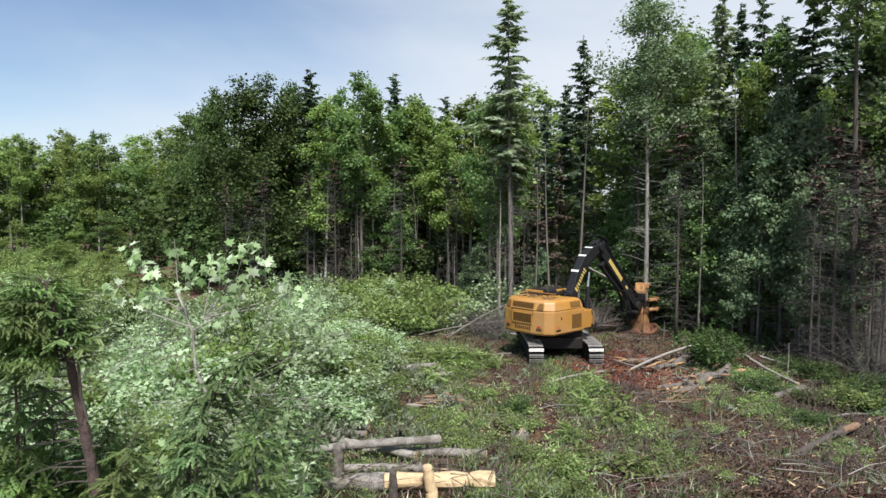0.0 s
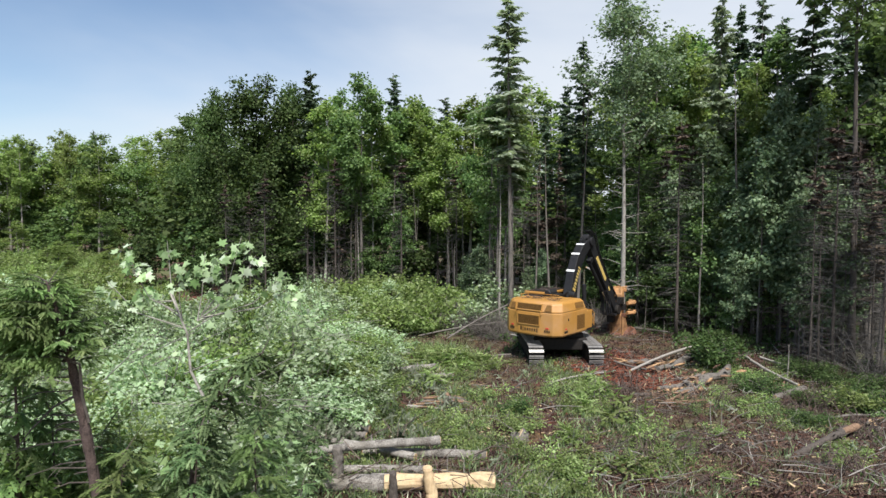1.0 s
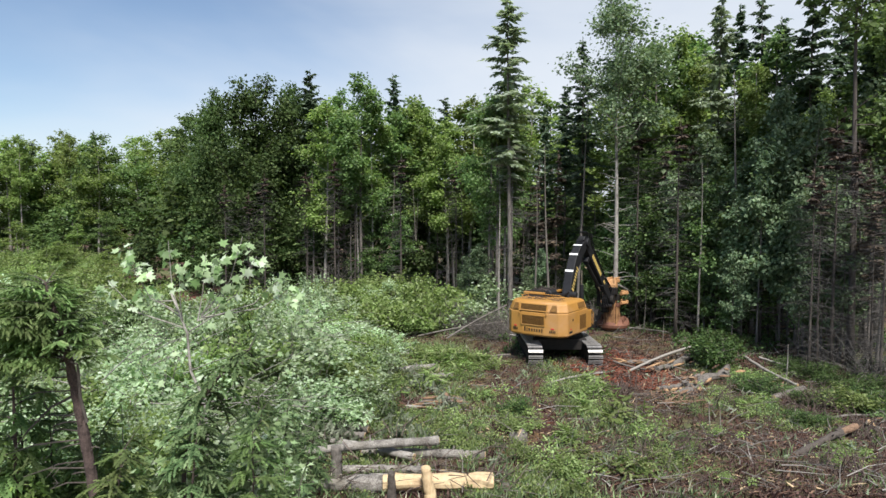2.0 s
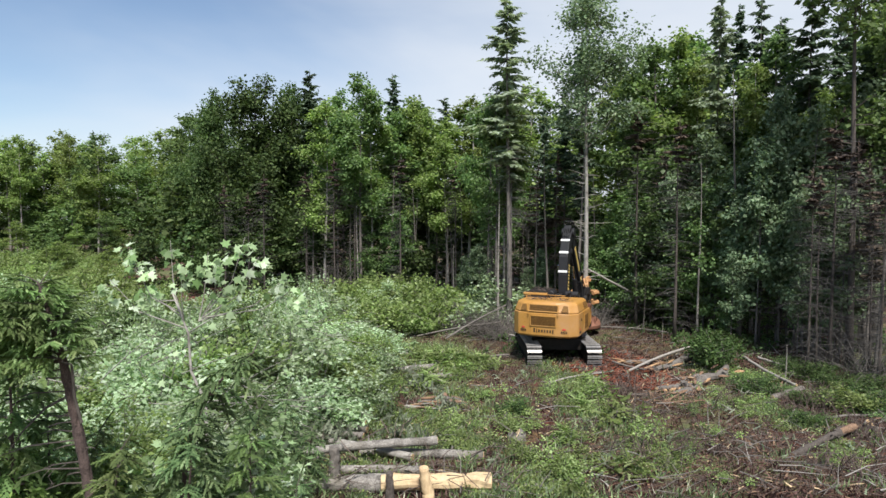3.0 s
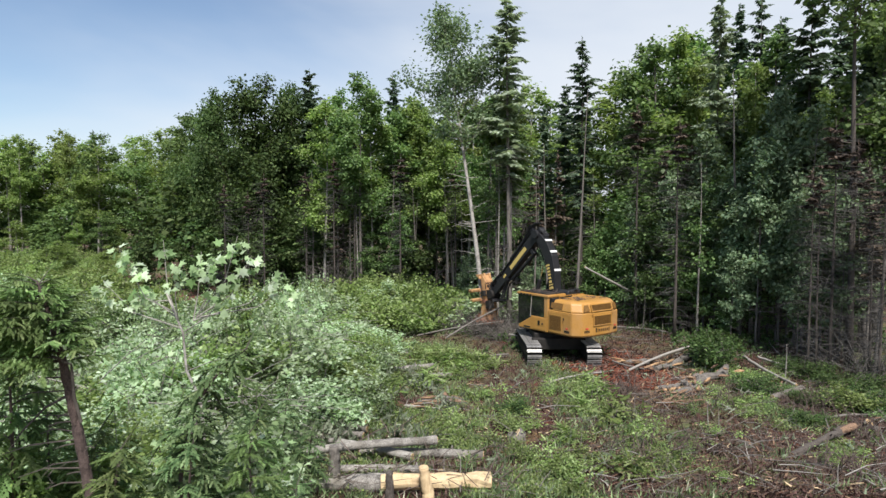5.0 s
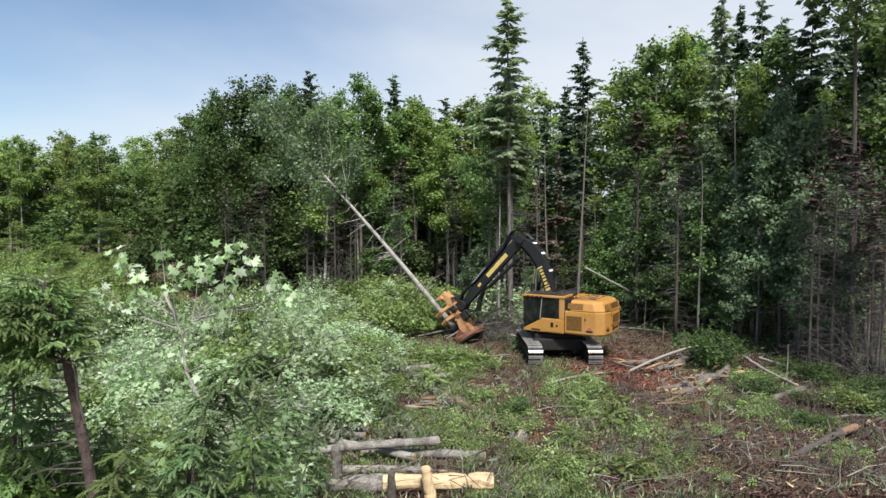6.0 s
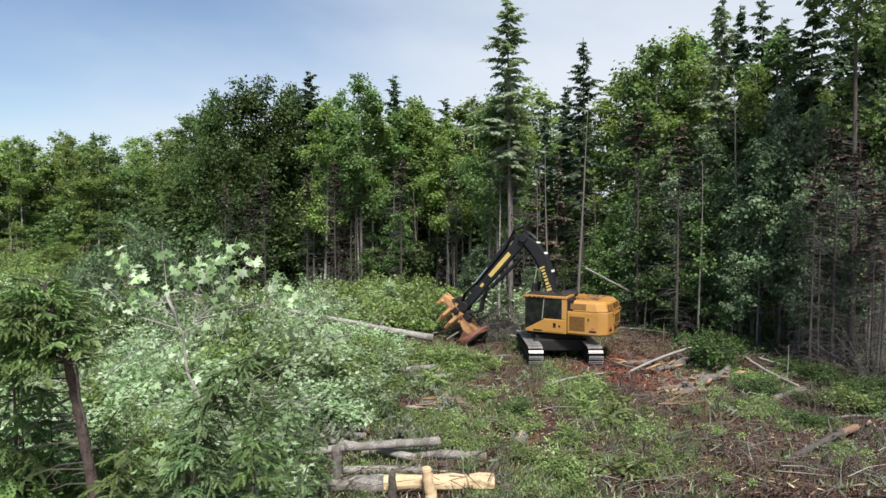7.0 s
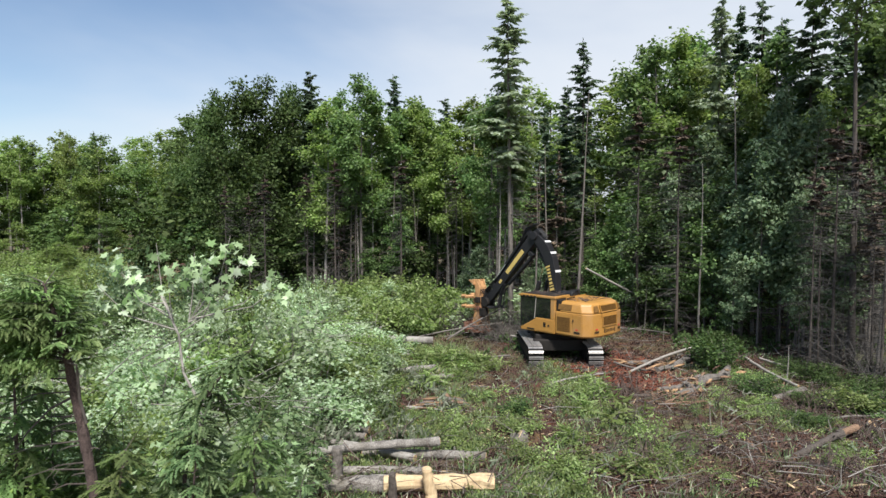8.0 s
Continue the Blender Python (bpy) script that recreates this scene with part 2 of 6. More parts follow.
def glass_mat():
    m, nt, p = base_mat("dark_cab_glass", 0.06, 0.0, 0.6)
    dust = noise_node(nt, 3.0, 5.0)
    nt.links.new(ramp_node(nt, dust, [(0.4, (0.006, 0.007, 0.008)), (0.8, (0.03, 0.028, 0.026))]), p.inputs["Base Color"])
    return m


M_GLASS = glass_mat()


# ================= mesh tools =================
class Geo:
    """Collects vertices and faces for one mesh."""

    def __init__(self):
        self.v, self.f = [], []

    def add(self, verts, faces, m=None):
        k = len(self.v)
        self.v += [tuple(m @ Vector(p)) for p in verts] if m else [tuple(p) for p in verts]
        self.f += [tuple(i + k for i in f) for f in faces]
        return self

    def box(self, c, s, m=None):
        x, y, z = s[0] / 2, s[1] / 2, s[2] / 2
        vs = [(c[0] + a * x, c[1] + b * y, c[2] + d * z) for d in (-1, 1) for a, b in ((-1, -1), (1, -1), (1, 1), (-1, 1))]
        return self.add(vs, [(3, 2, 1, 0), (4, 5, 6, 7), (0, 1, 5, 4), (1, 2, 6, 5), (2, 3, 7, 6), (3, 0, 4, 7)], m)

    def prism(self, outline, x0, x1, m=None):
        """Outline of (y, z) points, counter-clockwise seen from +x, drawn out along x."""
        n = len(outline)
        vs = [(x0, y, z) for y, z in outline] + [(x1, y, z) for y, z in outline]
        fs = [tuple(range(n))[::-1], tuple(range(n, 2 * n))] + [(i, (i + 1) % n, n + (i + 1) % n, n + i) for i in range(n)]
        return self.add(vs, fs, m)

    def stack(self, rings):
        """Closed rings of equal count, joined one above the other, capped."""
        n = len(rings[0])
        vs = [p for r in rings for p in r]
        fs = [tuple(range(n))[::-1], tuple(range(n * (len(rings) - 1), n * len(rings)))]
        for k in range(len(rings) - 1):
            fs += [(k * n + i, k * n + (i + 1) % n, (k + 1) * n + (i + 1) % n, (k + 1) * n + i) for i in range(n)]
        return self.add(vs, fs)

    def tube(self, pts, radii, seg=8, caps=True, rough=0.0, rng=None):
        pts = [Vector(p) for p in pts]
        rings = []
        side = None
        for i, p in enumerate(pts):
            d = (pts[min(i + 1, len(pts) - 1)] - pts[max(i - 1, 0)]).normalized()
            if side is None:
                side = d.orthogonal().normalized()
            side = (side - d * side.dot(d)).normalized()
            up = d.cross(side)
            ring = []
            for k in range(seg):
                a = 2 * math.pi * k / seg
                r = radii[i] * (1 + (rng.uniform(-rough, rough) if rng else 0))
                ring.append(p + (side * math.cos(a) + up * math.sin(a)) * r)
            rings.append(ring)
        k0 = len(self.v)
        self.v += [tuple(p) for r in rings for p in r]
        for j in range(len(pts) - 1):
            for k in range(seg):
                a, b = k0 + j * seg + k, k0 + j * seg + (k + 1) % seg
                self.f.append((a, b, b + seg, a + seg))
        if caps:
            self.f.append(tuple(range(k0, k0 + seg))[::-1])
            self.f.append(tuple(range(k0 + (len(pts) - 1) * seg, k0 + len(pts) * seg)))
        return self

    def mesh(self, name, mat, smooth=False):
        me = bpy.data.meshes.new(name)
        me.from_pydata(self.v, [], self.f)
        me.materials.append(mat)
        if smooth:
            me.polygons.foreach_set("use_smooth", [True] * len(me.polygons))
        me.update()
        return me


def part(name, geo, mat, parent, label="", m=None, bevel=0.0, smooth=False, kind=""):
    me = geo if isinstance(geo, bpy.types.Mesh) else geo.mesh(name, mat, smooth)
    ob = new(name, me)
    ob.parent = parent
    if m:
        ob.matrix_basis = m
    if bevel:
        b = ob.modifiers.new("edges", "BEVEL")
        b.width, b.segments, b.limit_method = bevel, 2, "ANGLE"
    if label or kind:
        tagged(ob, label, kind=kind)
    return ob


def thing(name, m, label, category, group=""):
    ob = new(name)
    ob.matrix_basis = m
    return tagged(ob, label, category, group)


OVAL = np.array([(0, 0, 0), (0.3, 0.45, 0.09), (0, 1, -0.06), (-0.3, 0.45, 0.09)])
NEEDLES = np.array([(0, 0, 0), (0.17, 0.4, -0.03), (0, 1, -0.1), (-0.17, 0.4, -0.03)])
BLADE = np.array([(-0.06, 0, 0), (0.06, 0, 0), (0.05, 0.5, 0.06), (0, 1, 0.3)])
FEATHER = np.array([(0, 0, 0)] + [((0.05 if k % 2 else 0.17) * (1 - 0.07 * k), 0.08 + 0.15 * k, -0.02 * k) for k in range(6)] + [(0, 1, -0.12)]
                   + [((-0.05 if k % 2 else -0.17) * (1 - 0.07 * k), 0.08 + 0.15 * k, -0.02 * k) for k in range(5, -1, -1)])
MAPLE = np.array([(0, 0, 0), (0.16, 0.1, 0.02), (0.5, 0.12, 0.08), (0.33, 0.33, 0.05), (0.52, 0.62, 0.1), (0.2, 0.58, 0.03), (0, 1, -0.08),
                  (-0.2, 0.58, 0.03), (-0.52, 0.62, 0.1), (-0.33, 0.33, 0.05), (-0.5, 0.12, 0.08), (-0.16, 0.1, 0.02)])


def unit(a):
    return a / np.maximum(np.linalg.norm(a, axis=1, keepdims=True), 1e-6)


def card_mesh(name, mat, P, D, N, L, shape):
    """One small leaf at each point P, growing along D, facing about N, of length L."""
    D = unit(D)
    W = unit(np.cross(D, N))
    U = np.cross(W, D)
    V = P[:, None, :] + L[:, None, None] * (shape[None, :, 0:1] * W[:, None, :] + shape[None, :, 1:2] * D[:, None, :] + shape[None, :, 2:3] * U[:, None, :])
    n, k = len(P), len(shape)
    me = bpy.data.meshes.new(name)
    me.vertices.add(n * k)
    me.vertices.foreach_set("co", V.astype(np.float32).ravel())
    me.loops.add(n * k)
    me.loops.foreach_set("vertex_index", np.arange(n * k, dtype=np.int32))
    me.polygons.add(n)
    me.polygons.foreach_set("loop_start", np.arange(0, n * k, k, dtype=np.int32))
    me.materials.append(mat)
    me.update(calc_edges=True)
    me.validate()
    return me


# ================= ground =================
def smooth_noise(x, y, s, seed=0.0):
    return noise.noise((x / s + seed * 7.3, y / s - seed * 3.1, seed))


def height(x, y):
    """Lie of the land: nearly flat, with small hummocks, worn down where the machine stands."""
    near = min(1.0, max(0.0, (70 - abs(y)) / 30)) if y > 0 else 0.5
    h = 0.16 * smooth_noise(x, y, 5.0, 1) + 0.07 * smooth_noise(x, y, 1.4, 2) * near
    flat = math.hypot(x - 5.3, y - 26.5)
    worn = 0.2 * min(1.0, max(0.0, (6.0 - flat) / 3.0))
    return h * min(1.0, max(0.12, (flat - 2.0) / 4.0)) - worn


def patch(x, y):
    """Green patches; barer towards the slash on the right and round the machine."""
    g = 1.35 * smooth_noise(x, y, 2.4, 5) + 0.7 * smooth_noise(x, y, 0.8, 6) + 0.46
    g -= -0.08 + 0.62 * min(1, max(0, (x - 2.0) / 4)) * (0.75 if y > 17 else 1.0)
    if math.hypot((x - 7.3) / 2.6, (y - 24.5) / 4.5) < 1:
        g -= 0.45
    if math.hypot((x - 4.5) / 7.5, (y - 30.3) / 3.0) < 1:
        g -= 0.5
    return g


def steps(near0, near1, step, far):
    inner = np.arange(near0, near1 + step / 2, step)
    g = [step]
    while sum(g) < far:
        g.append(g[-1] * 1.35)
    outer = np.cumsum(g)
    return np.concatenate([near0 - outer[::-1], inner, near1 + outer])


def build_ground():
    xs, ys = steps(-22, 26, 0.45, 2500), steps(4, 52, 0.45, 2500)
    v = [(x, y, height(x, y)) for y in ys for x in xs]
    n = len(xs)
    f = [(j * n + i, j * n + i + 1, (j + 1) * n + i + 1, (j + 1) * n + i) for j in range(len(ys) - 1) for i in range(n - 1)]
    me = bpy.data.meshes.new("ground")
    me.from_pydata(v, [], f)
    me.materials.append(M_GROUND)
    me.polygons.foreach_set("use_smooth", [True] * len(f))
    tagged(new("ground", me), "brown forest litter, red soil and patchy moss", "ground", kind="structure")


build_ground()


# ================= feller buncher =================
SWING = Vector((5.27, 26.8, 0.0))
BOOM_FOOT = Vector((0.17, 0.31, 1.93))
BOOM_LEN, STICK_LEN = 3.46, 4.57


def spin(axis, deg):
    return Matrix.Rotation(radians(deg), 4, axis)


def rounded_loop(half, r, n=10):
    """Track outline in (y, z): two half circles joined by straight runs."""
    pts = [(half + r * math.cos(a), r + r * math.sin(a)) for a in np.linspace(-math.pi / 2, math.pi / 2, n)]
    return pts + [(-half + r * math.cos(a), r + r * math.sin(a)) for a in np.linspace(math.pi / 2, 1.5 * math.pi, n)]


def build_machine():
    root = thing("feller_buncher", Matrix.Translation(SWING), "orange-yellow tracked feller buncher with black boom on torn red soil", "machine")

    # --- undercarriage, nearly in line with the view ---
    turn = Matrix.Translation((-0.16, 0, 0))
    under = Geo().box((0, 0, 0.72), (2.1, 1.7, 0.42)).box((0, 0.95, 0.5), (2.3, 0.35, 0.5)).box((0, -0.95, 0.5), (2.3, 0.35, 0.5))
    part("car_body", under, M_DARKSTEEL, root, "dirty black steel undercarriage", turn, 0.04)
    ring = Geo().tube([(0, 0, 0.9), (0, 0, 1.1)], [0.75, 0.75], 28)
    part("slew_ring", ring, M_DARKSTEEL, root, "", None, 0.01)
    shoe = Geo().box((0, 0, 0.014), (0.6, 0.155, 0.028)).mesh("track_shoe", M_DARKSTEEL)
    grouser = [Geo().box((0, 0, 0.045), (0.6, w, h)).mesh("grouser", M_SHOE) for w, h in ((0.075, 0.04), (0.022, 0.06))]
    loop = rounded_loop(1.68, 0.4)
    # even steps round the loop
    P = [Vector((0, y, z)) for y, z in loop] + [Vector((0, *loop[0]))]
    lens = np.cumsum([0] + [(P[i + 1] - P[i]).length for i in range(len(P) - 1)])
    n_shoe = int(lens[-1] / 0.2)
    for sx in (-1, 1):
        side = turn @ Matrix.Translation((sx * 1.24, -0.2, -0.2))
        track = part("track", Geo().prism(rounded_loop(1.68, 0.365), -0.2, 0.2), M_DARKSTEEL, root, "crawler track with bright worn steel shoes", side @ Matrix.Translation((0, 0, 0.035)))
        for k in range(n_shoe):
            s = lens[-1] * k / n_shoe
            i = min(int(np.searchsorted(lens, s, "right")) - 1, len(P) - 2)
            d = (P[i + 1] - P[i]).normalized()
            p = P[i] + d * (s - lens[i])
            out = Vector((1, 0, 0)).cross(d) * -1
            m = Matrix((Vector((1, 0, 0)), d, out)).transposed().to_4x4()
            m.translation = p
            ob = part("track_shoe", shoe, M_SHOE, track)
            ob.matrix_basis = Matrix.Translation((0, 0, -0.035)) @ m
            for dy, bar in ((-0.03, grouser[0]), (0.05, grouser[1])):
                part("grouser", bar, M_SHOE, ob, "", Matrix.Translation((0, dy, 0)))
        frame_side = Geo().box((sx * 0.22, 0, 0.42), (0.06, 3.2, 0.3)).box((-sx * 0.22, 0, 0.42), (0.06, 3.2, 0.3))
        part("track_frame", frame_side, M_DARKSTEEL, root, "", side, 0.02)
        for y in (-1.68, 1.68):
            part("sprocket", Geo().tube([(-0.24, y, 0.4), (0.24, y, 0.4)], [0.27, 0.27], 18), M_DARKSTEEL, root, "", side, 0.02)
        for y in np.linspace(-1.2, 1.2, 6):
            part("roller", Geo().tube([(-0.25, y, 0.17), (0.25, y, 0.17)], [0.12, 0.12], 12), M_DARKSTEEL, root, "", side)

    # --- house: swings above the tracks ---
    hw = 1.38

    def ring_at(z, inset, rear):
        a = hw - inset
        return [(-a, -0.75, z), (-a, -2.1 - rear, z), (-a + 0.28, -2.4 - rear, z), (-0.5, -2.52 - rear, z), (0.5, -2.52 - rear, z), (a - 0.28, -2.4 - rear, z),
                (a, -2.1 - rear, z), (a, -0.05, z), (-0.3, -0.05, z), (-0.3, -0.75, z)]
    hull = Geo().stack([ring_at(1.05, 0.06, -0.06), ring_at(1.12, 0.0, 0.0), ring_at(2.05, 0.0, 0.0)])
    house = part("house", hull, M_YELLOW, root, "orange-yellow engine house with brown grilles", None, 0.03)

    def hood_at(z, inset, rear):
        a = hw - inset
        return [(-a, -0.98, z), (-a, -2.05 - rear, z), (-a + 0.3, -2.37 - rear, z), (-0.5, -2.5 - rear, z), (0.5, -2.5 - rear, z), (a - 0.3, -2.37 - rear, z),
                (a, -2.05 - rear, z), (a, -0.12 - inset, z), (-0.3, -0.12 - inset, z), (-0.3, -0.98, z)]
    hood = Geo().stack([hood_at(2.062, 0.015, 0.0), hood_at(2.12, 0.025, -0.01), hood_at(2.4, 0.1, -0.1), hood_at(2.47, 0.17, -0.17), hood_at(2.5, 0.26, -0.27)])
    part("hood", hood, M_YELLOW, house, "", None, 0.03)
    part("deck", Geo().box((0, 0.45, 1.16), (2.6, 1.05, 0.2)), M_DARKSTEEL, house, "black deck plate", None, 0.02)
    # grille panels, rear and sides
    for z0, z1, w in ((1.52, 1.93, 0.52), (2.11, 2.39, 0.6)):
        y = -2.528 if z0 < 2 else -2.462
        tilt = 0 if z0 < 2 else 17
        g = Geo().box((0, 0, 0), (2 * w, 0.02, z1 - z0))
        for k in range(9):
            g.box((0, -0.018, (k - 4) * (z1 - z0) / 9.5), (2 * w - 0.06, 0.016, 0.012))
        pan = part("grille", g, M_MESH, house, "brown mesh radiator grille", Matrix.Translation((0, y, (z0 + z1) / 2)) @ spin("X", -tilt))
        for dx, dz, sx, sz in ((0, 1, 2 * w + 0.06, 0.035), (0, -1, 2 * w + 0.06, 0.035), (1, 0, 0.035, z1 - z0), (-1, 0, 0.035, z1 - z0)):
            part("grille_frame", Geo().box((dx * (w + 0.015), -0.012, dz * (z1 - z0) / 2), (sx, 0.03, sz)), M_YELLOW, pan)
    for sx in (-1, 1):
        # corner lamp windows in the hood
        part("lamp_window", Geo().prism([(-0.16, -0.13), (0.14, -0.13), (0.06, 0.13), (-0.12, 0.13)], -0.012, 0.012), M_MESH, house, "",
             Matrix.Translation((sx * 0.87, -2.4, 2.25)) @ spin("X", -17) @ spin("Z", 90 + sx * 14))
        # side doors with grilles
        fy = -1.18 if sx < 0 else -0.62
        part("side_door", Geo().box((sx * (hw + 0.006), fy, 1.55), (0.014, 0.8, 0.84)), M_YELLOW, house, "", None, 0.006)
        part("side_door", Geo().box((sx * (hw + 0.006), -1.84, 1.55), (0.014, 0.44, 0.84)), M_YELLOW, house, "", None, 0.006)
        for y0, y1, z0, z1 in ((fy - 0.33, fy + 0.33, 1.25, 1.85), (fy - 0.36, fy + 0.3, 2.1, 2.3)):
            g = Geo().box((sx * (hw + 0.012), (y0 + y1) / 2, (z0 + z1) / 2), (0.02, y1 - y0, z1 - z0))
            for k in range(8):
                g.box((sx * (hw + 0.025), (y0 + y1) / 2, z0 + (k + 0.5) * (z1 - z0) / 8), (0.016, y1 - y0 - 0.05, 0.012))
            if z0 > 2:
                part("grille", Geo().box((0, 0, 0), (0.03, y1 - y0, 0.24)), M_MESH, house, "", Matrix.Translation((sx * (hw - 0.058), (y0 + y1) / 2, 2.26)) @ spin("Y", -sx * 15))
            else:
                part("grille", g, M_MESH, house)
        part("latch", Geo().box((sx * (hw + 0.025), -1.66, 1.75), (0.03, 0.05, 0.1)), M_DARKSTEEL, house, "", None, 0.01)
        # maker's marks on rear and side as bars
        part("badge", Geo().box((0, -0.012, 0), (0.13, 0.016, 0.05)), M_RED, house, "red badge", Matrix.Translation((sx * 0.86, -2.452, 1.42)) @ spin("Z", sx * 11))
        for k in range(4):
            part("model_mark", Geo().box((0.068 * (k - 1.5), 0, 0), (0.04, 0.014, 0.085)), M_DECAL, house, "dark lettering bar", Matrix.Translation((sx * 0.86, -2.452, 1.3)) @ spin("Z", sx * 11) @ Matrix.Translation((0, -0.012, 0)))
        part("badge", Geo().box((sx * (hw + 0.014), -1.84, 1.38), (0.02, 0.11, 0.05)), M_RED, house)
        part("model_mark", Geo().box((sx * (hw + 0.014), -1.84, 1.26), (0.02, 0.28, 0.08)), M_DECAL, house)
    widths = (0.1, 0.05, 0.1, 0.1, 0.08, 0.09, 0.1, 0.07)
    x = -0.42
    for k, w in enumerate(widths):
        part("maker_mark", Geo().box((x + w / 2, -2.527, 1.31 + (0.02 if k in (0,) else 0)), (w * 0.6, 0.014, 0.17 if k in (0, 1, 7) else 0.11)), M_DECAL, house)
        x += w + 0.026
    for sx in (-1, 1):
        part("handle", Geo().tube([(sx * 0.62, -2.5, 2.12), (sx * 0.62, -2.57, 2.1), (sx * 0.62, -2.57, 1.98), (sx * 0.62, -2.5, 1.96)], [0.014] * 4, 6), M_YELLOW, house)
    # platform and tank beside the boom
    part("hydraulic_tank", Geo().box((0.92, 0.25, 1.52), (0.78, 0.62, 0.8)), M_YELLOW, house, "", None, 0.04)
    part("step_box", Geo().box((0.92, 0.62, 1.38), (0.66, 0.24, 0.55)), M_YELLOW, house, "", None, 0.05)
    for z in (1.3, 1.5):
        part("tread", Geo().box((0.98, 0.78, z), (0.5, 0.1, 0.03)), M_YELLOW, house)
    part("fender", Geo().tube([(1.3, 0.72, 1.2), (1.31, 0.72, 1.75), (1.28, 0.55, 1.9), (1.28, 0.2, 1.95)], [0.02] * 4, 6), M_YELLOW, house)
    rail = Geo()
    for y in (-1.6, -1.05):
        rail.tube([(-1.0, y, 2.46), (-1.0, y, 2.62)], [0.016, 0.016], 6)
    rail.tube([(-1.0, -1.7, 2.62), (-1.0, -1.0, 2.62), (0.55, -1.0, 2.62)], [0.016] * 3, 6)
    part("guard_rail", rail, M_YELLOW, house)
    part("exhaust", Geo().tube([(0.62, -0.45, 2.4), (0.62, -0.45, 2.7), (0.62, -0.6, 2.76)], [0.075, 0.075, 0.07], 12), M_BLACK, house, "black exhaust stack")
    part("air_cleaner", Geo().tube([(0.4, -0.3, 2.6), (0.95, -0.3, 2.6)], [0.15, 0.15], 14), M_BLACK, house, "", None, 0.02)
    part("precleaner", Geo().tube([(-0.14, -0.85, 2.63), (-0.14, -0.82, 2.63), (-0.14, -0.25, 2.63)], [0.13, 0.165, 0.165], 18), M_BLACK, house, "black round precleaner", None, 0.015)
    part("roof_box", Geo().box((0.0, -0.4, 2.54), (0.5, 0.45, 0.14)), M_DARKSTEEL, house, "", None, 0.02)
    # litter lying on the hood
    rng = random.Random(4)
    lit = Geo()
    for k in range(70):
        x, y = rng.uniform(-0.8, 0.8), rng.uniform(-1.9, -1.0)
        a, l = rng.uniform(0, 6.3), rng.uniform(0.1, 0.4)
        lit.tube([(x, y, 2.505), (x + l * math.cos(a), y + l * math.sin(a), 2.51 + rng.uniform(0, 0.06))], [0.009, 0.005], 3, False)
    part("twig_litter", lit, M_TWIG, house, "dry twigs caught on the hood", kind="stuff")

    # --- cab, front left ---
    x0, x1 = -1.38, -0.34
    lower = Geo().prism([(-0.72, 1.05), (1.12, 1.05), (1.12, 1.16), (0.32, 1.6), (0.3, 1.66), (-0.72, 1.66)], x0, x1)
    cab = part("cab", lower, M_YELLOW, house, "orange-yellow cab with dark glass", None, 0.025)
    part("cab_rear", Geo().prism([(-0.72, 1.665), (-0.5, 1.665), (-0.5, 2.55), (-0.72, 2.55)], x0, x1), M_YELLOW, house, "", None, 0.02)
    part("cab_roof", Geo().prism([(-0.76, 2.55), (1.2, 2.55), (1.24, 2.6), (1.1, 2.66), (-0.76, 2.66)], x0 - 0.03, x1 + 0.03), M_YELLOW, house, "", None, 0.025)
    part("roof_plate", Geo().box(((x0 + x1) / 2, 0.2, 2.672), (x1 - x0 - 0.08, 1.7, 0.02)), M_DARKSTEEL, house, "dark dirty roof plate")
    roof_lit = Geo()
    for k in range(46):
        x, y, a, l = rng.uniform(x0 + 0.1, x1 - 0.1), rng.uniform(-0.6, 1.0), rng.uniform(0, 6.3), rng.uniform(0.1, 0.5)
        roof_lit.tube([(x, y, 2.685), (x + l * math.cos(a), y + l * math.sin(a), 2.69 + rng.uniform(0, 0.14))], [0.01, 0.004], 3, False)
    part("roof_litter", roof_lit, M_TWIG, house, "dry twigs caught on the cab roof", kind="stuff")
    part("cab_glass", Geo().prism([(-0.49, 1.665), (0.32, 1.665), (0.34, 1.6), (1.06, 1.19), (1.12, 1.24), (1.14, 2.54), (-0.49, 2.54)], x0 + 0.02, x1 - 0.02), M_GLASS, house, "dark tinted cab glass")
    for y0, y1, z0, z1, mt in ((0.36, 0.28, 1.62, 2.55, M_DEADWOOD), (1.13, 1.12, 1.2, 2.56, M_DARKSTEEL)):
        for xx in (x0 + 0.015, x1 - 0.015):
            part("cab_post", Geo().tube([(xx, y0, z0), (xx, y1, z1)], [0.02, 0.02], 6), mt, house)
    for k in range(4):
        part("work_lamp", Geo().box((x0 + 0.18 + 0.22 * k, 1.24, 2.57), (0.14, 0.06, 0.08)), M_BLACK, house, "", None, 0.015)
        part("work_lamp", Geo().box((x0 - 0.04, 0.3 + 0.2 * k, 2.575), (0.04, 0.12, 0.06)), M_BLACK, house, "", None, 0.01)
    # shade in the gap between cab and hood, put in as a black block
    part("cab_gap_block", Geo().box((-0.82, -0.85, 2.3), (0.96, 0.2, 0.46)), M_BLACK, house, "black block standing for the shade in the gap behind the cab", None, 0.02)
    part("cab_door", Geo().box((x0 - 0.006, -0.2, 1.36), (0.012, 0.8, 0.5)), M_YELLOW, house, "", None, 0.005)
    part("door_handle", Geo().tube([(x0 - 0.02, -0.42, 1.38), (x0 - 0.03, -0.42, 1.38)], [0.045, 0.045], 10), M_BLACK, house)
    part("door_window", Geo().box((x0 - 0.014, -0.2, 1.4), (0.02, 0.12, 0.2)), M_GLASS, house)
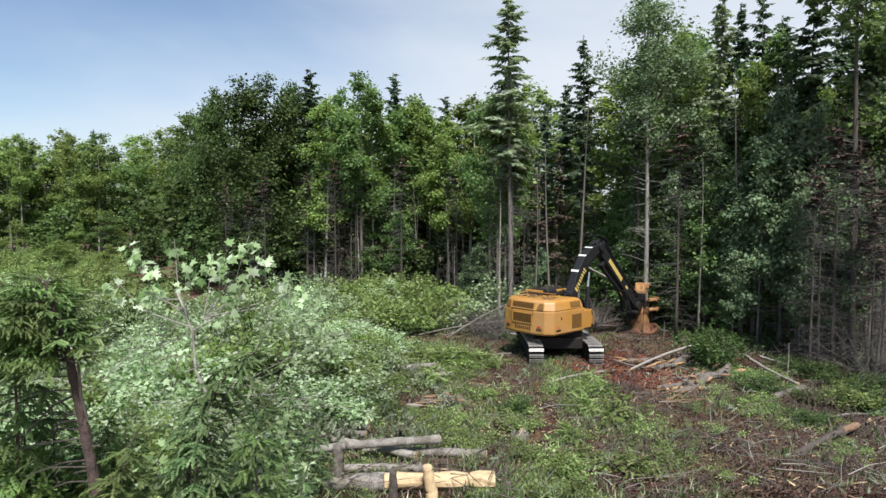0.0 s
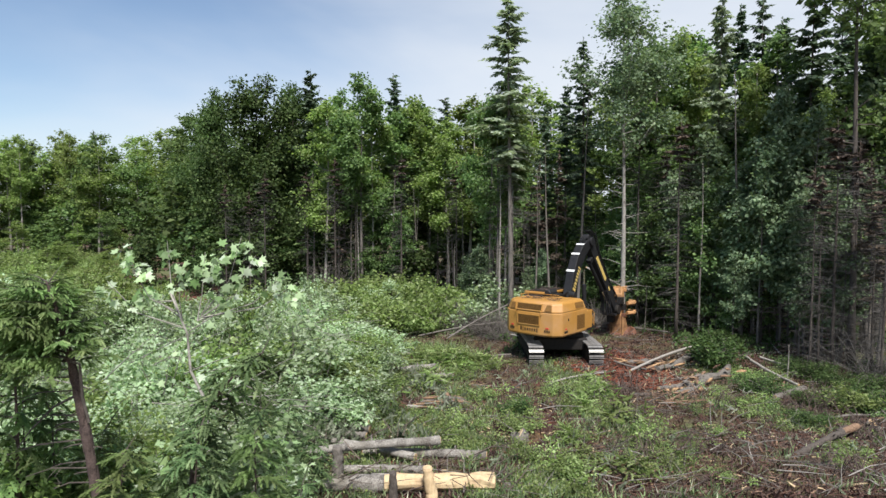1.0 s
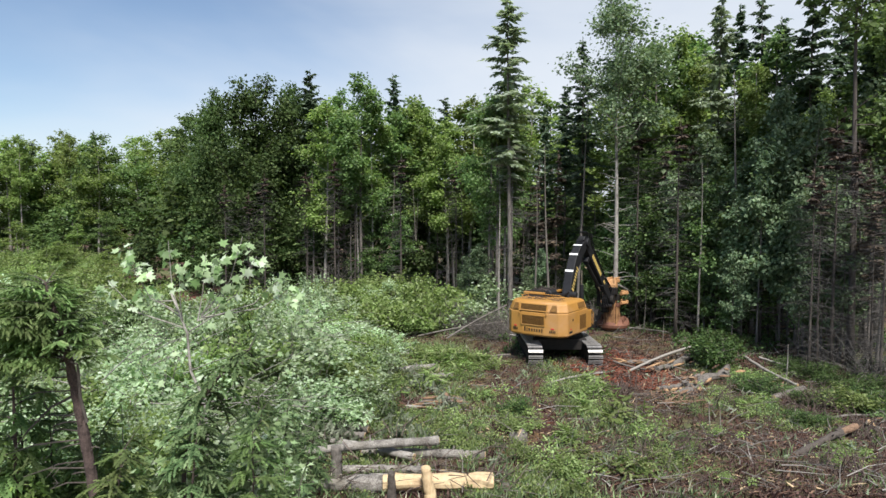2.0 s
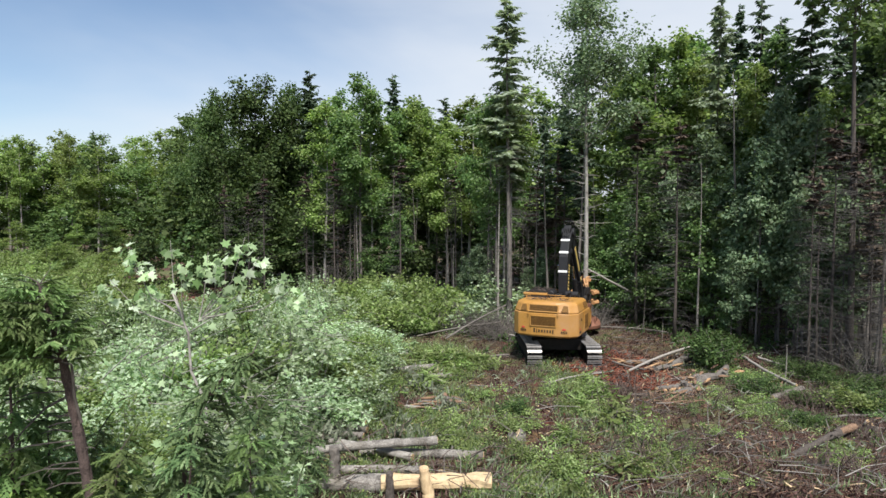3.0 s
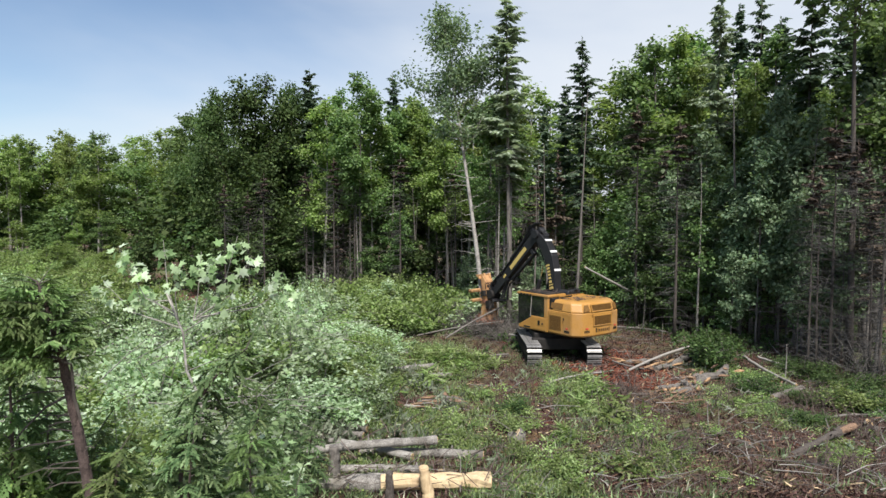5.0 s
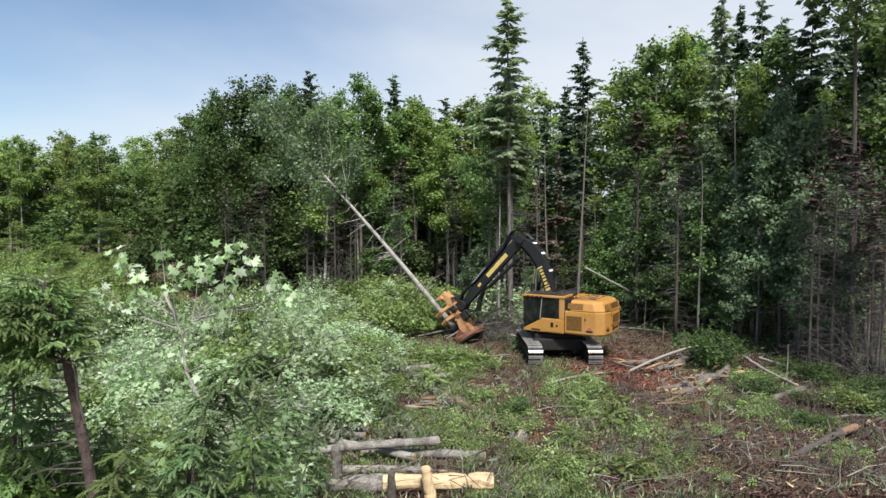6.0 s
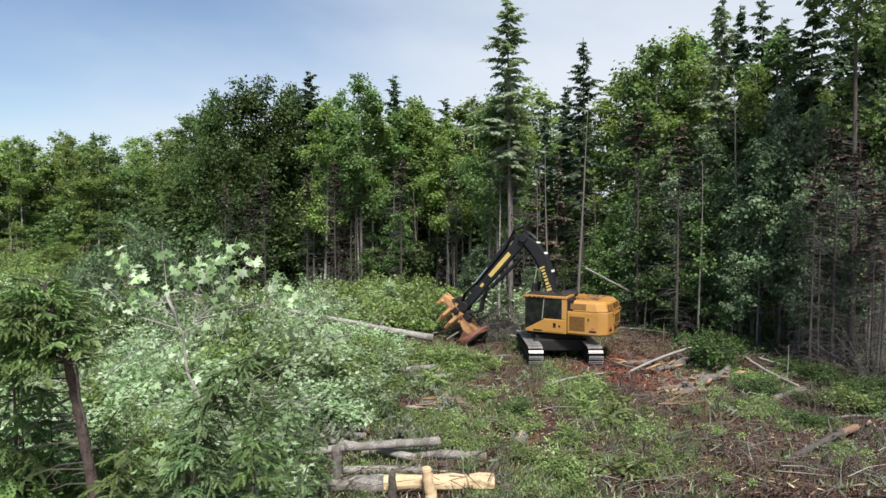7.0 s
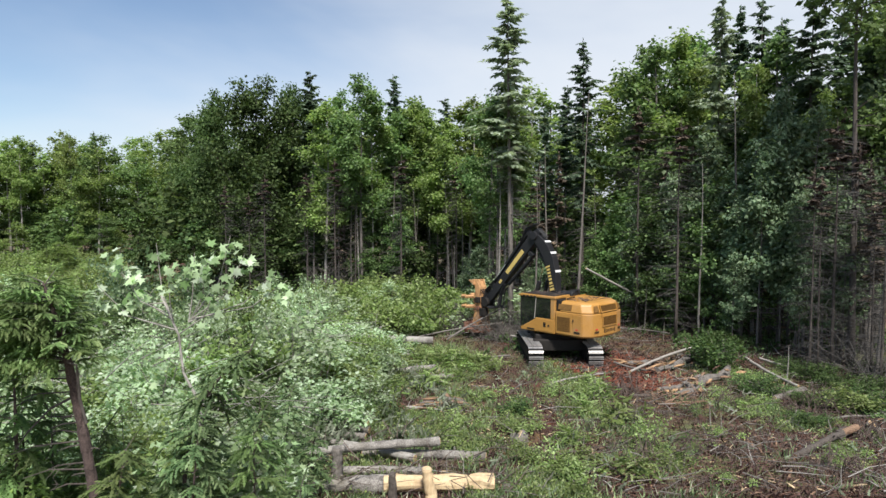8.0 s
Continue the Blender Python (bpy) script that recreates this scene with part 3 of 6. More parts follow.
    part("number_bar", Geo().box((x0 - 0.006, 0.55, 1.14), (0.014, 0.4, 0.06)), M_DECAL, house)
    part("boom_pivot", Geo().box((0.17, 0.3, 1.62), (0.62, 0.5, 0.95)), M_BLACK, house, "black boom bracket", None, 0.04)

    # --- boom: along its own y, curved up ---
    top = [(0.0, 0.2), (0.6, 0.38), (1.4, 0.6), (2.2, 0.68), (2.9, 0.55), (3.3, 0.32), (3.62, 0.08)]
    bot = [(3.55, -0.16), (3.2, -0.1), (2.6, 0.1), (1.9, 0.18), (1.2, 0.08), (0.5, -0.12), (0.0, -0.2)]
    boom = part("boom", Geo().prism((top + bot)[::-1], -0.2, 0.2), M_BLACK, root, "black curved boom with white bands", None, 0.025)
    for y, z, a in ((1.55, 0.632, 8), (2.42, 0.656, -9), (3.0, 0.52, -28)):
        part("reflective_band", Geo().box((0, 0, 0), (0.41, 0.1, 0.02)), M_WHITE, boom, "white reflective band", Matrix.Translation((0, y, z)) @ spin("X", a))
    for sx in (-1, 1):
        y = 0.75
        for k, w in enumerate((0.16, 0.07, 0.15, 0.13, 0.11, 0.12, 0.12, 0.1)):
            z = 0.13 + 0.17 * math.sin(min(1.0, (y - 0.3) / 2.0) * 1.5)
            part("maker_mark", Geo().box((sx * 0.203, y + w / 2, z), (0.012, w * 0.72, 0.24 if k in (0, 1, 7) else 0.17)), M_DECAL_Y, boom, "yellow lettering bar")
            y += w + 0.03
        part("pin_boss", Geo().tube([(sx * 0.16, 3.46, 0), (sx * 0.29, 3.46, 0)], [0.2, 0.2], 16), M_BLACK, boom, "", None, 0.02)
        part("boom_cylinder", Geo().tube([(sx * 0.33, 0.55, -0.85), (sx * 0.33, 1.35, -0.28)], [0.1, 0.1], 12), M_BLACK, boom)
        part("cylinder_rod", Geo().tube([(sx * 0.33, 1.35, -0.28), (sx * 0.33, 1.9, 0.1)], [0.05, 0.05], 10), M_CHROME, boom)
    hose = Geo()
    for k in range(4):
        x = -0.12 + 0.08 * k
        hose.tube([(x, 1.9, 0.1), (x, 2.7, -0.05), (x, 3.35, -0.22), (x, 3.6, 0.32), (x, 3.2, 0.5)], [0.022] * 5, 6)
    part("hydraulic_hose", hose, M_BLACK, boom)

    # --- stick: hangs from the boom's end ---
    tp = [(-0.35, 0.12), (0.3, 0.26), (1.6, 0.24), (3.2, 0.19), (4.3, 0.16), (4.7, 0.1)]
    bt = [(4.72, -0.14), (4.2, -0.2), (2.6, -0.2), (0.8, -0.22), (0.0, -0.24), (-0.35, -0.12)]
    stick = part("stick", Geo().prism((tp + bt)[::-1], -0.16, 0.16), M_BLACK, root, "black stick with yellow stripe and hoses", None, 0.02)
    for sx in (-1, 1):
        part("stripe", Geo().box((sx * 0.164, 1.75, 0.02), (0.012, 1.5, 0.2)), M_DECAL_Y, stick, "yellow warning stripe")
        part("stripe", Geo().box((sx * 0.164, 3.1, 0.02), (0.012, 0.22, 0.12)), M_DECAL_Y, stick)
        part("pin_boss", Geo().tube([(sx * 0.14, 4.5, 0), (sx * 0.27, 4.5, 0)], [0.18, 0.18], 16), M_DARKSTEEL, stick)
    part("stick_cylinder", Geo().tube([(0, 0.2, 0.46), (0, 2.3, 0.42)], [0.09, 0.09], 12), M_BLACK, stick)
    part("cylinder_rod", Geo().tube([(0, 2.3, 0.42), (0, 3.6, 0.38)], [0.05, 0.05], 10), M_CHROME, stick)
    part("head_cylinder", Geo().tube([(0, 0.9, -0.5), (0, 2.9, -0.36)], [0.09, 0.09], 12), M_BLACK, stick)
    part("cylinder_rod", Geo().tube([(0, 2.9, -0.36), (0, 4.1, -0.26)], [0.05, 0.05], 10), M_CHROME, stick)
    for c, sz in (((0, 0.85, -0.38), (0.24, 0.2, 0.3)), ((0, 3.65, 0.3), (0.26, 0.3, 0.24)), ((0, 0.2, 0.36), (0.2, 0.24, 0.24))):
        part("bracket", Geo().box(c, sz), M_BLACK, stick, "", None, 0.02)
    hose = Geo()
    rng = random.Random(9)
    for k in range(7):
        x = -0.2 + 0.065 * k
        s = rng.uniform(-0.08, 0.08)
        hose.tube([(x, 3.0, -0.26), (x, 3.6, -0.42 + s), (x * 1.4, 4.1, -0.74 + s), (x * 1.5, 4.5, -0.5), (x, 4.7, -0.1)], [0.034] * 5, 6)
    for k in range(5):
        x = -0.16 + 0.08 * k
        hose.tube([(x, -0.4, 0.35), (x, 0.1, 0.6), (x, 1.0, 0.36), (x, 3.0, 0.3), (x, 4.1, 0.42), (x, 4.7, 0.2)], [0.028] * 6, 6)
    part("hydraulic_hose", hose, M_BLACK, stick)

    # --- felling head: origin at its wrist, upright along z, tree side at +y ---
    spine = Geo().prism([(0.32, -1.35), (0.72, -1.35), (0.62, -0.5), (0.62, 0.75), (0.42, 1.05), (0.28, 0.75), (0.22, -0.3)][::1], -0.26, 0.26)
    head = part("felling_head", spine, M_RUSTY, root, "worn orange felling head with rusty saw housing", None, 0.03)
    part("wrist", Geo().tube([(-0.3, 0, 0), (0.3, 0, 0)], [0.24, 0.24], 16).box((0, 0.2, 0), (0.5, 0.36, 0.5)), M_DARKSTEEL, head, "dark steel wrist joint", None, 0.03)
    part("saw_housing", Geo().tube([(0, 0.7, -1.5), (0, 0.7, -1.34), (0, 0.7, -1.3), (0, 0.6, -1.1)], [0.84, 0.86, 0.82, 0.34], 28), M_RUST, head, "rusty round saw housing", None, 0.015)
    for sx in (-1, 1):
        part("clamp_block", Geo().box((sx * 0.32, 0.42, 0.1), (0.2, 0.3, 0.3)), M_DARKSTEEL, head, "dark oily clamp pivot", None, 0.03)
        part("clamp_block", Geo().box((sx * 0.32, 0.42, -0.32), (0.2, 0.26, 0.18)), M_RUST, head, "", None, 0.03)
        part("guide_plate", Geo().prism([(0.5, -1.3), (1.25, -1.3), (1.1, -1.12), (0.6, -0.9)], sx * 0.6 - 0.03, sx * 0.6 + 0.03), M_RUST, head, "", None, 0.01)
    part("saw_disc", Geo().tube([(0, 0.78, -1.56), (0, 0.78, -1.52)], [0.82, 0.82], 30), M_DARKSTEEL, head)
    for sx in (-1, 1):
        part("side_plate", Geo().prism([(0.25, -1.4), (1.0, -1.4), (0.85, -1.15), (0.62, -0.45), (0.3, -0.35)], sx * 0.34 - 0.03, sx * 0.34 + 0.03), M_RUSTY, head, "", None, 0.012)
        part("horn", Geo().prism([(0.3, 0.85), (0.6, 0.75), (1.0, 1.02), (1.08, 1.12), (0.6, 1.12), (0.35, 1.14)], sx * 0.17 - 0.05, sx * 0.17 + 0.05), M_RUSTY, head, "", None, 0.02)
        for z, n in ((0.3, "grab_arm"), (-0.2, "accumulator_arm")):
            arm = Geo()
            pts = [(sx * 0.5, 0.45, z), (sx * 0.66, 0.85, z), (sx * 0.55, 1.25, z), (sx * 0.2, 1.4, z)]
            for a, b in zip(pts, pts[1:]):
                arm.tube([a, b], [0.1, 0.085], 6)
            part(n, arm, M_RUSTY, head)
    part("pusher_plate", Geo().box((0, 0.66, 0.95), (0.7, 0.1, 0.16)).box((0, 0.6, 0.05), (0.8, 0.14, 0.14)).box((0, 0.6, -0.4), (0.84, 0.14, 0.12)), M_RUSTY, head, "", None, 0.02)
    part("valve_block", Geo().box((0.25, 0.16, 0.45), (0.3, 0.3, 0.35)), M_DARKSTEEL, head, "", None, 0.02)
    part("valve_block", Geo().box((-0.22, 0.14, -0.5), (0.34, 0.3, 0.4)), M_DARKSTEEL, head, "", None, 0.02)
    hose = Geo()
    for k in range(6):
        x = -0.25 + 0.1 * k
        hose.tube([(x, -0.1, 0.15), (x * 1.3, 0.0, 0.5), (x * 1.1, 0.2, 0.65), (x, 0.3, 0.3)], [0.022] * 4, 6)
    part("hydraulic_hose", hose, M_BLACK, head)
    return {"house": house, "boom": boom, "stick": stick, "head": head}


MACHINE = build_machine()

# time, swing, boom, stick (degrees), head's forward lean
ARM = [(0.0, -49.4, 49.5, -43.2, 0), (0.5, -46.6, 59.0, -46.5, 0), (1.0, -41.8, 57.8, -51.0, 0), (1.5, -40.0, 50.2, -44.5, 0), (1.75, -37.8, 49.5, -41.8, 0),
       (2.3, -34.0, 65, -44.5, 0), (2.8, -28.4, 77.5, -48.1, 0), (3.2, -21.0, 75.5, -51.0, 0), (3.5, -13.4, 79.0, -52.0, 0), (4.0, 0.5, 76, -50, 0), (4.5, 13.5, 76.5, -44.5, 0), (4.7, 22.5, 73, -43, 2),
       (5.2, 42.0, 69.5, -45, 16), (5.8, 55.7, 66.0, -47, 34), (6.0, 58.5, 62.2, -46.7, 40), (6.5, 61.5, 57.7, -46.5, 46), (7.0, 62.0, 65.5, -48, 44), (7.2, 62.0, 64.5, -47.8, 42), (7.5, 57.0, 67.2, -48, 33), (8.0, 43.6, 70.7, -48.3, 4)]


def arm_state(t):
    """Smooth values between the rows (Catmull-Rom)."""
    ts = [r[0] for r in ARM]
    i = max(0, min(len(ARM) - 2, int(np.searchsorted(ts, t, "right")) - 1))
    u = (t - ts[i]) / (ts[i + 1] - ts[i])
    out = []
    for c in range(1, 5):
        p1, p2 = ARM[i][c], ARM[i + 1][c]
        span = ts[i + 1] - ts[i]
        m1 = (p2 - ARM[i - 1][c]) / (ts[i + 1] - ts[i - 1]) * span if i > 0 else (p2 - p1)
        m2 = (ARM[i + 2][c] - p1) / (ts[i + 2] - ts[i]) * span if i + 2 < len(ARM) else (p2 - p1)
        out.append((2 * u ** 3 - 3 * u ** 2 + 1) * p1 + (u ** 3 - 2 * u ** 2 + u) * m1 + (3 * u ** 2 - 2 * u ** 3) * p2 + (u ** 3 - u ** 2) * m2)
    return out


def arm_poses(t):
    """Poses of house, boom, stick and head in the machine's space."""
    swing, b, s, lean = arm_state(t)
    house = spin("Z", swing)
    boom = house @ Matrix.Translation(BOOM_FOOT) @ spin("X", b)
    stick = boom @ Matrix.Translation((0, BOOM_LEN, 0)) @ spin("X", s - b)
    head = stick @ Matrix.Translation((0, STICK_LEN, 0)) @ spin("X", -s - lean)
    return {"house": house, "boom": boom, "stick": stick, "head": head}


# ================= trees =================
def trunk_line(rng, h, lean=0.02, wob=0.12, n=9):
    ax, ay = rng.uniform(-lean, lean), rng.uniform(-lean, lean)
    ph = rng.uniform(0, 6.3)
    return [Vector((ax * z + wob * (z / h) * math.sin(ph + 5 * z / h), ay * z + wob * (z / h) * math.cos(ph * 1.7 + 4 * z / h), z)) for z in np.linspace(-0.15, h, n)]


def on_line(line, h, z):
    u = (z + 0.15) / (h + 0.15) * (len(line) - 1)
    i = max(0, min(len(line) - 2, int(u)))
    return line[i].lerp(line[i + 1], u - i)


def arrays(items):
    return [np.array(c, dtype=float) for c in zip(*items)]


def broadleaf(name, seed, h, start, r, bark, leaf, n_limb, n_leaf, size, label, shape=OVAL * np.array([1.35, 1, 1]), trunk_r=0.16, dead=10, spread=1.0, flat=0.0):
    """Deciduous tree: tapered trunk, rising limbs, leaf clumps at their ends with gaps between."""
    rng = random.Random(seed)
    root = thing(name, Matrix(), label, "tree")
    line = trunk_line(rng, h * 0.96)
    rad = [trunk_r * (1 - 0.86 * i / (len(line) - 1)) * (1.25 if i == 0 else 1) for i in range(len(line))]
    part("trunk", Geo().tube(line, rad, 9, True, 0.06, rng), bark, root, "", None, 0, True)
    limbs, tips = Geo(), []
    for k in range(n_limb):
        u = (k + rng.random()) / n_limb
        z = h * (start + (0.95 - start) * u)
        a = rng.uniform(0, 6.3) + k * 2.4
        reach = r * (0.35 + 0.65 * math.sin(math.pi * min(1, 0.22 + 0.8 * u) ** 0.9)) * rng.uniform(0.65, 1.15)
        rise = rng.uniform(0.45, 1.2) * reach * (1 - flat)
        p0 = on_line(line, h * 0.96, z)
        p2 = p0 + Vector((math.cos(a) * reach, math.sin(a) * reach, rise))
        p1 = p0.lerp(p2, 0.5) + Vector((0, 0, -0.12 * reach + rng.uniform(-0.1, 0.1)))
        rr = max(0.012, trunk_r * 0.32 * (1 - 0.6 * u))
        limbs.tube([p0, p1, p2], [rr, rr * 0.6, 0.008], 4, False)
        for m in range(4):
            s = rng.uniform(0.35, 1.0)
            q = p0.lerp(p1, s * 2) if s < 0.5 else p1.lerp(p2, s * 2 - 1)
            e = q + Vector((rng.uniform(-1, 1), rng.uniform(-1, 1), rng.uniform(-0.2, 0.9))) * reach * 0.42
            limbs.tube([q, e], [rr * 0.35, 0.005], 3, False)
            tips += [(e, 0.24 * reach + 0.14), (q.lerp(e, 0.5), 0.16 * reach + 0.1)]
        tips.append((p2, 0.24 * reach + 0.16))
    tips.append((line[-1], 0.45))
    tips.append((line[-1] + Vector((0, 0, 0.35)), 0.3))
    for k in range(dead):
        z = h * rng.uniform(0.12, start)
        a = rng.uniform(0, 6.3)
        l = rng.uniform(0.3, 1.3)
        p0 = on_line(line, h * 0.96, z)
        p1 = p0 + Vector((math.cos(a) * l * 0.6, math.sin(a) * l * 0.6, rng.uniform(-0.1, 0.25)))
        limbs.tube([p0, p1, p1 + Vector((math.cos(a + 0.4) * l * 0.5, math.sin(a + 0.4) * l * 0.5, rng.uniform(-0.2, 0.2)))], [0.022, 0.014, 0.004], 4, False)
    part("limb_wood", limbs, bark, root, kind="stuff")
    nr = np.random.RandomState(seed)
    C = np.array([t[0] for t in tips])
    R = np.array([t[1] for t in tips])
    w = R ** 2
    idx = nr.choice(len(C), n_leaf, p=w / w.sum())
    off = nr.normal(0, 0.5, (n_leaf, 3)) * np.array([1.15 * spread, 1.15 * spread, 0.7])
    P = C[idx] + off * R[idx, None]
    D = off * [1, 1, 0.4] + nr.normal(0, 0.45, (n_leaf, 3)) + np.array([0, 0, -0.3])
    N = off * 0.7 + nr.normal(0, 0.5, (n_leaf, 3)) + np.array([0, 0, 0.8])
    L = size * nr.uniform(0.6, 1.3, n_leaf)
    part("crown", card_mesh("crown", leaf, P, D, N, L, shape), leaf, root)
    return root


def spruce(name, seed, h, start, r, bark, leaf, label, per_m=9.0, card=0.36, dead_to=None, gaps=0.25, droop=0.35, trunk_r=0.15, twigs=17, dead_n=60, dead_l=1.2, dead_mat=None, shape=NEEDLES, power=0.65, wide=1.15):
    """Conifer: straight trunk, whorls of drooping branches with flat needle sprays, bare dead branches below."""
    rng = random.Random(seed)
    nr = np.random.RandomState(seed)
    root = thing(name, Matrix(), label, "tree")
    line = trunk_line(rng, h, 0.012, 0.06)
    rad = [trunk_r * (1 - 0.93 * i / (len(line) - 1)) * (1.2 if i == 0 else 1) for i in range(len(line))]
    part("trunk", Geo().tube(line, rad, 8, True, 0.06, rng), bark, root, "", None, 0, True)
    wood = Geo()
    items = []
    z = h * start
    while z < h - 0.15:
        u = (z - h * start) / (h * (1 - start))
        reach_z = r * ((1 - u) ** power) * min(1.0, 0.35 + u * 3.2)
        for k in range(rng.choice((2, 3, 3, 4))):
            if rng.random() < gaps:
                continue
            a = rng.uniform(0, 6.28)
            reach = max(0.12, reach_z * rng.choice((rng.uniform(0.3, 0.8), rng.uniform(0.7, 1.35))))
            up = 0.45 * u + rng.uniform(-0.12, 0.15)
            p0 = on_line(line, h, min(h - 0.1, z + rng.uniform(-0.32, 0.32)))
            d = Vector((math.cos(a), math.sin(a), 0))
            mid = p0 + d * reach * 0.55 + Vector((0, 0, reach * (up - droop * 0.5)))
            tip = p0 + d * reach + Vector((0, 0, reach * (up - droop * 0.75)))
            wood.tube([p0, mid, tip], [0.018 + 0.006 * reach, 0.012, 0.004], 3, False)
            side = Vector((-d.y, d.x, 0))
            n_t = max(4, int(twigs * (0.45 + reach / max(r, 0.1))))
            for j in range(n_t):
                s = (j + 0.6 * rng.random() + 0.2) / n_t
                p = p0.lerp(mid, s / 0.55) if s < 0.55 else mid.lerp(tip, (s - 0.55) / 0.45)
                ln = card * wide * (0.45 + 0.75 * (1 - s)) * (0.5 + 0.5 * min(1, reach)) * rng.uniform(0.7, 1.25)
                for sg in (-1, 1):
                    dirv = d * rng.uniform(0.35, 0.9) + side * sg * rng.uniform(0.5, 1.0) + Vector((0, 0, rng.uniform(-0.75, 0.05)))
                    items.append((tuple(p), tuple(dirv), (rng.uniform(-1, 1), rng.uniform(-1, 1), 0.8), ln))
            items.append((tuple(tip), tuple(d + Vector((0, 0, rng.uniform(-0.4, 0.1)))), (0, 0.2, 1), card * 0.7))
        z += rng.uniform(0.6, 1.4) / per_m * 2.2
    top = line[-1]
    for k in range(14):
        items.append((tuple(top + Vector((0, 0, -0.09 * k))), (rng.uniform(-1, 1) * 0.7, rng.uniform(-1, 1) * 0.7, 0.9), (1, 0.3, 0.2), 0.16 + 0.018 * k))
    part("branch_wood", wood, bark, root, kind="stuff")
    P, D, N, L = arrays(items)
    part("needles", card_mesh("needles", leaf, P, D, N, L, shape * np.array([wide * 1.35, 1, 1])), leaf, root)
    if dead_n:
        dead = Geo()
        for k in range(dead_n):
            z = h * rng.uniform(0.08, (dead_to or start) + 0.08)
            a, l = rng.uniform(0, 6.3), rng.uniform(0.3, 1.25) * dead_l
            p0 = on_line(line, h, z)
            p1 = p0 + Vector((math.cos(a) * l * 0.6, math.sin(a) * l * 0.6, -0.05 * l))
            p2 = p0 + Vector((math.cos(a) * l, math.sin(a) * l, -rng.uniform(0.0, 0.35) * l))
            dead.tube([p0, p1, p2], [0.016, 0.011, 0.003], 3, False)
            for j in range(3):
                q = p1.lerp(p2, rng.random())
                b = a + rng.choice((-1, 1)) * rng.uniform(0.5, 1.1)
                dead.tube([q, q + Vector((math.cos(b), math.sin(b), rng.uniform(-0.5, 0.2))) * 0.4 * l], [0.007, 0.002], 3, False)
        part("dead_wood", dead, dead_mat or M_DEADGREY, root, "bare grey dead branches", kind="stuff")
    return root


def snag(name, seed, h, r, mat, label, twigs=14, lean=0.04):
    rng = random.Random(seed)
    root = thing(name, Matrix(), label, "dead tree")
    line = trunk_line(rng, h, lean, 0.08)
    part("trunk", Geo().tube(line, [r * (1.15 - 1.05 * i / 8) for i in range(9)], 8, True, 0.07, rng), mat, root, "", None, 0, True)
    if twigs:
        g = Geo()
        for k in range(twigs):
            z, a, l = h * rng.uniform(0.2, 0.97), rng.uniform(0, 6.3), rng.uniform(0.25, 1.1)
            p0 = on_line(line, h, z)
            p1 = p0 + Vector((math.cos(a) * l, math.sin(a) * l, rng.uniform(-0.3, 0.3) * l))
            g.tube([p0, p1], [0.014, 0.004], 3, False)
        part("dead_wood", g, M_DEADGREY, root, kind="stuff")
    return root


def put(src, x, y, h, turn, base_h, wide=1.0):
    """A copy of a tree at (x, y), scaled to the height h."""
    s = h / base_h
    m = Matrix.Translation((x, y, height(x, y) - 0.03)) @ spin("Z", turn) @ Matrix.Diagonal((s * wide, s * wide, s, 1))
    return copy_thing(src, m)


def place_all(kind, base_h, spots, group=""):
    """First spot takes the original, the rest its copies. Spots: x, y, height, width factor."""
    for k, (x, y, h, w) in enumerate(spots):
        s = h / base_h
        m = Matrix.Translation((x, y, height(x, y) - 0.03)) @ spin("Z", (k * 137.5 + 40 * (len(spots) % 7)) % 360) @ Matrix.Diagonal((s * w, s * w, s, 1))
        ob = kind
        if k:
            ob = copy_thing(kind, Matrix())
        ob.matrix_basis = m
        if group:
            tagged(ob, group=group)


BIRCH_A = broadleaf("birch_tree", 11, 16, 0.34, 1.8, M_BARK, M_LEAF_BROAD, 22, 7000, 0.225, "slender grey-barked tree with mid-green leaves at the forest edge", trunk_r=0.13)
BIRCH_B = broadleaf("aspen_tree", 12, 16, 0.42, 1.6, M_BARK_PALE, M_LEAF_LIME, 20, 6200, 0.215, "slender pale-barked tree with light green crown", trunk_r=0.12, dead=16)
MAPLE_A = broadleaf("maple_tree", 13, 16, 0.26, 2.3, M_BARK, M_LEAF_BROAD, 28, 9500, 0.25, "full leafy green tree in the forest edge", trunk_r=0.17)
MAPLE_D = broadleaf("dense_tree", 14, 17, 0.06, 4.0, M_BARK_DARK, M_LEAF_DARK, 58, 23000, 0.27, "broad dense dark green tree leafy to the ground", trunk_r=0.24, dead=6)
LIME_A = broadleaf("poplar_tree", 15, 16, 0.28, 2.0, M_BARK_PALE, M_LEAF_LIME, 24, 8000, 0.235, "light green leafy tree in sunlight", trunk_r=0.13)
SAPLING = broadleaf("leafy_sapling", 16, 8, 0.2, 1.0, M_BARK, M_LEAF_DULL, 24, 4200, 0.165, "young broadleaf tree with pale wind-turned leaves", trunk_r=0.05, dead=4)
SAPLING_B = broadleaf("dark_sapling", 17, 8, 0.1, 1.5, M_BARK_DARK, M_LEAF_BROAD, 26, 4000, 0.19, "young dark green understorey tree", trunk_r=0.05, dead=4)
SPRUCE_A = spruce("spruce_tree", 21, 18, 0.4, 2.3, M_BARK_DARK, M_NEEDLE, "tall dark spruce with bare grey lower branches", dead_n=110, per_m=11, gaps=0.24, power=0.6)
SPRUCE_B = spruce("slim_spruce", 22, 17, 0.5, 1.6, M_BARK, M_NEEDLE, "slim dark spruce with long bare trunk", dead_n=80, trunk_r=0.12, per_m=11, gaps=0.15, power=0.55)
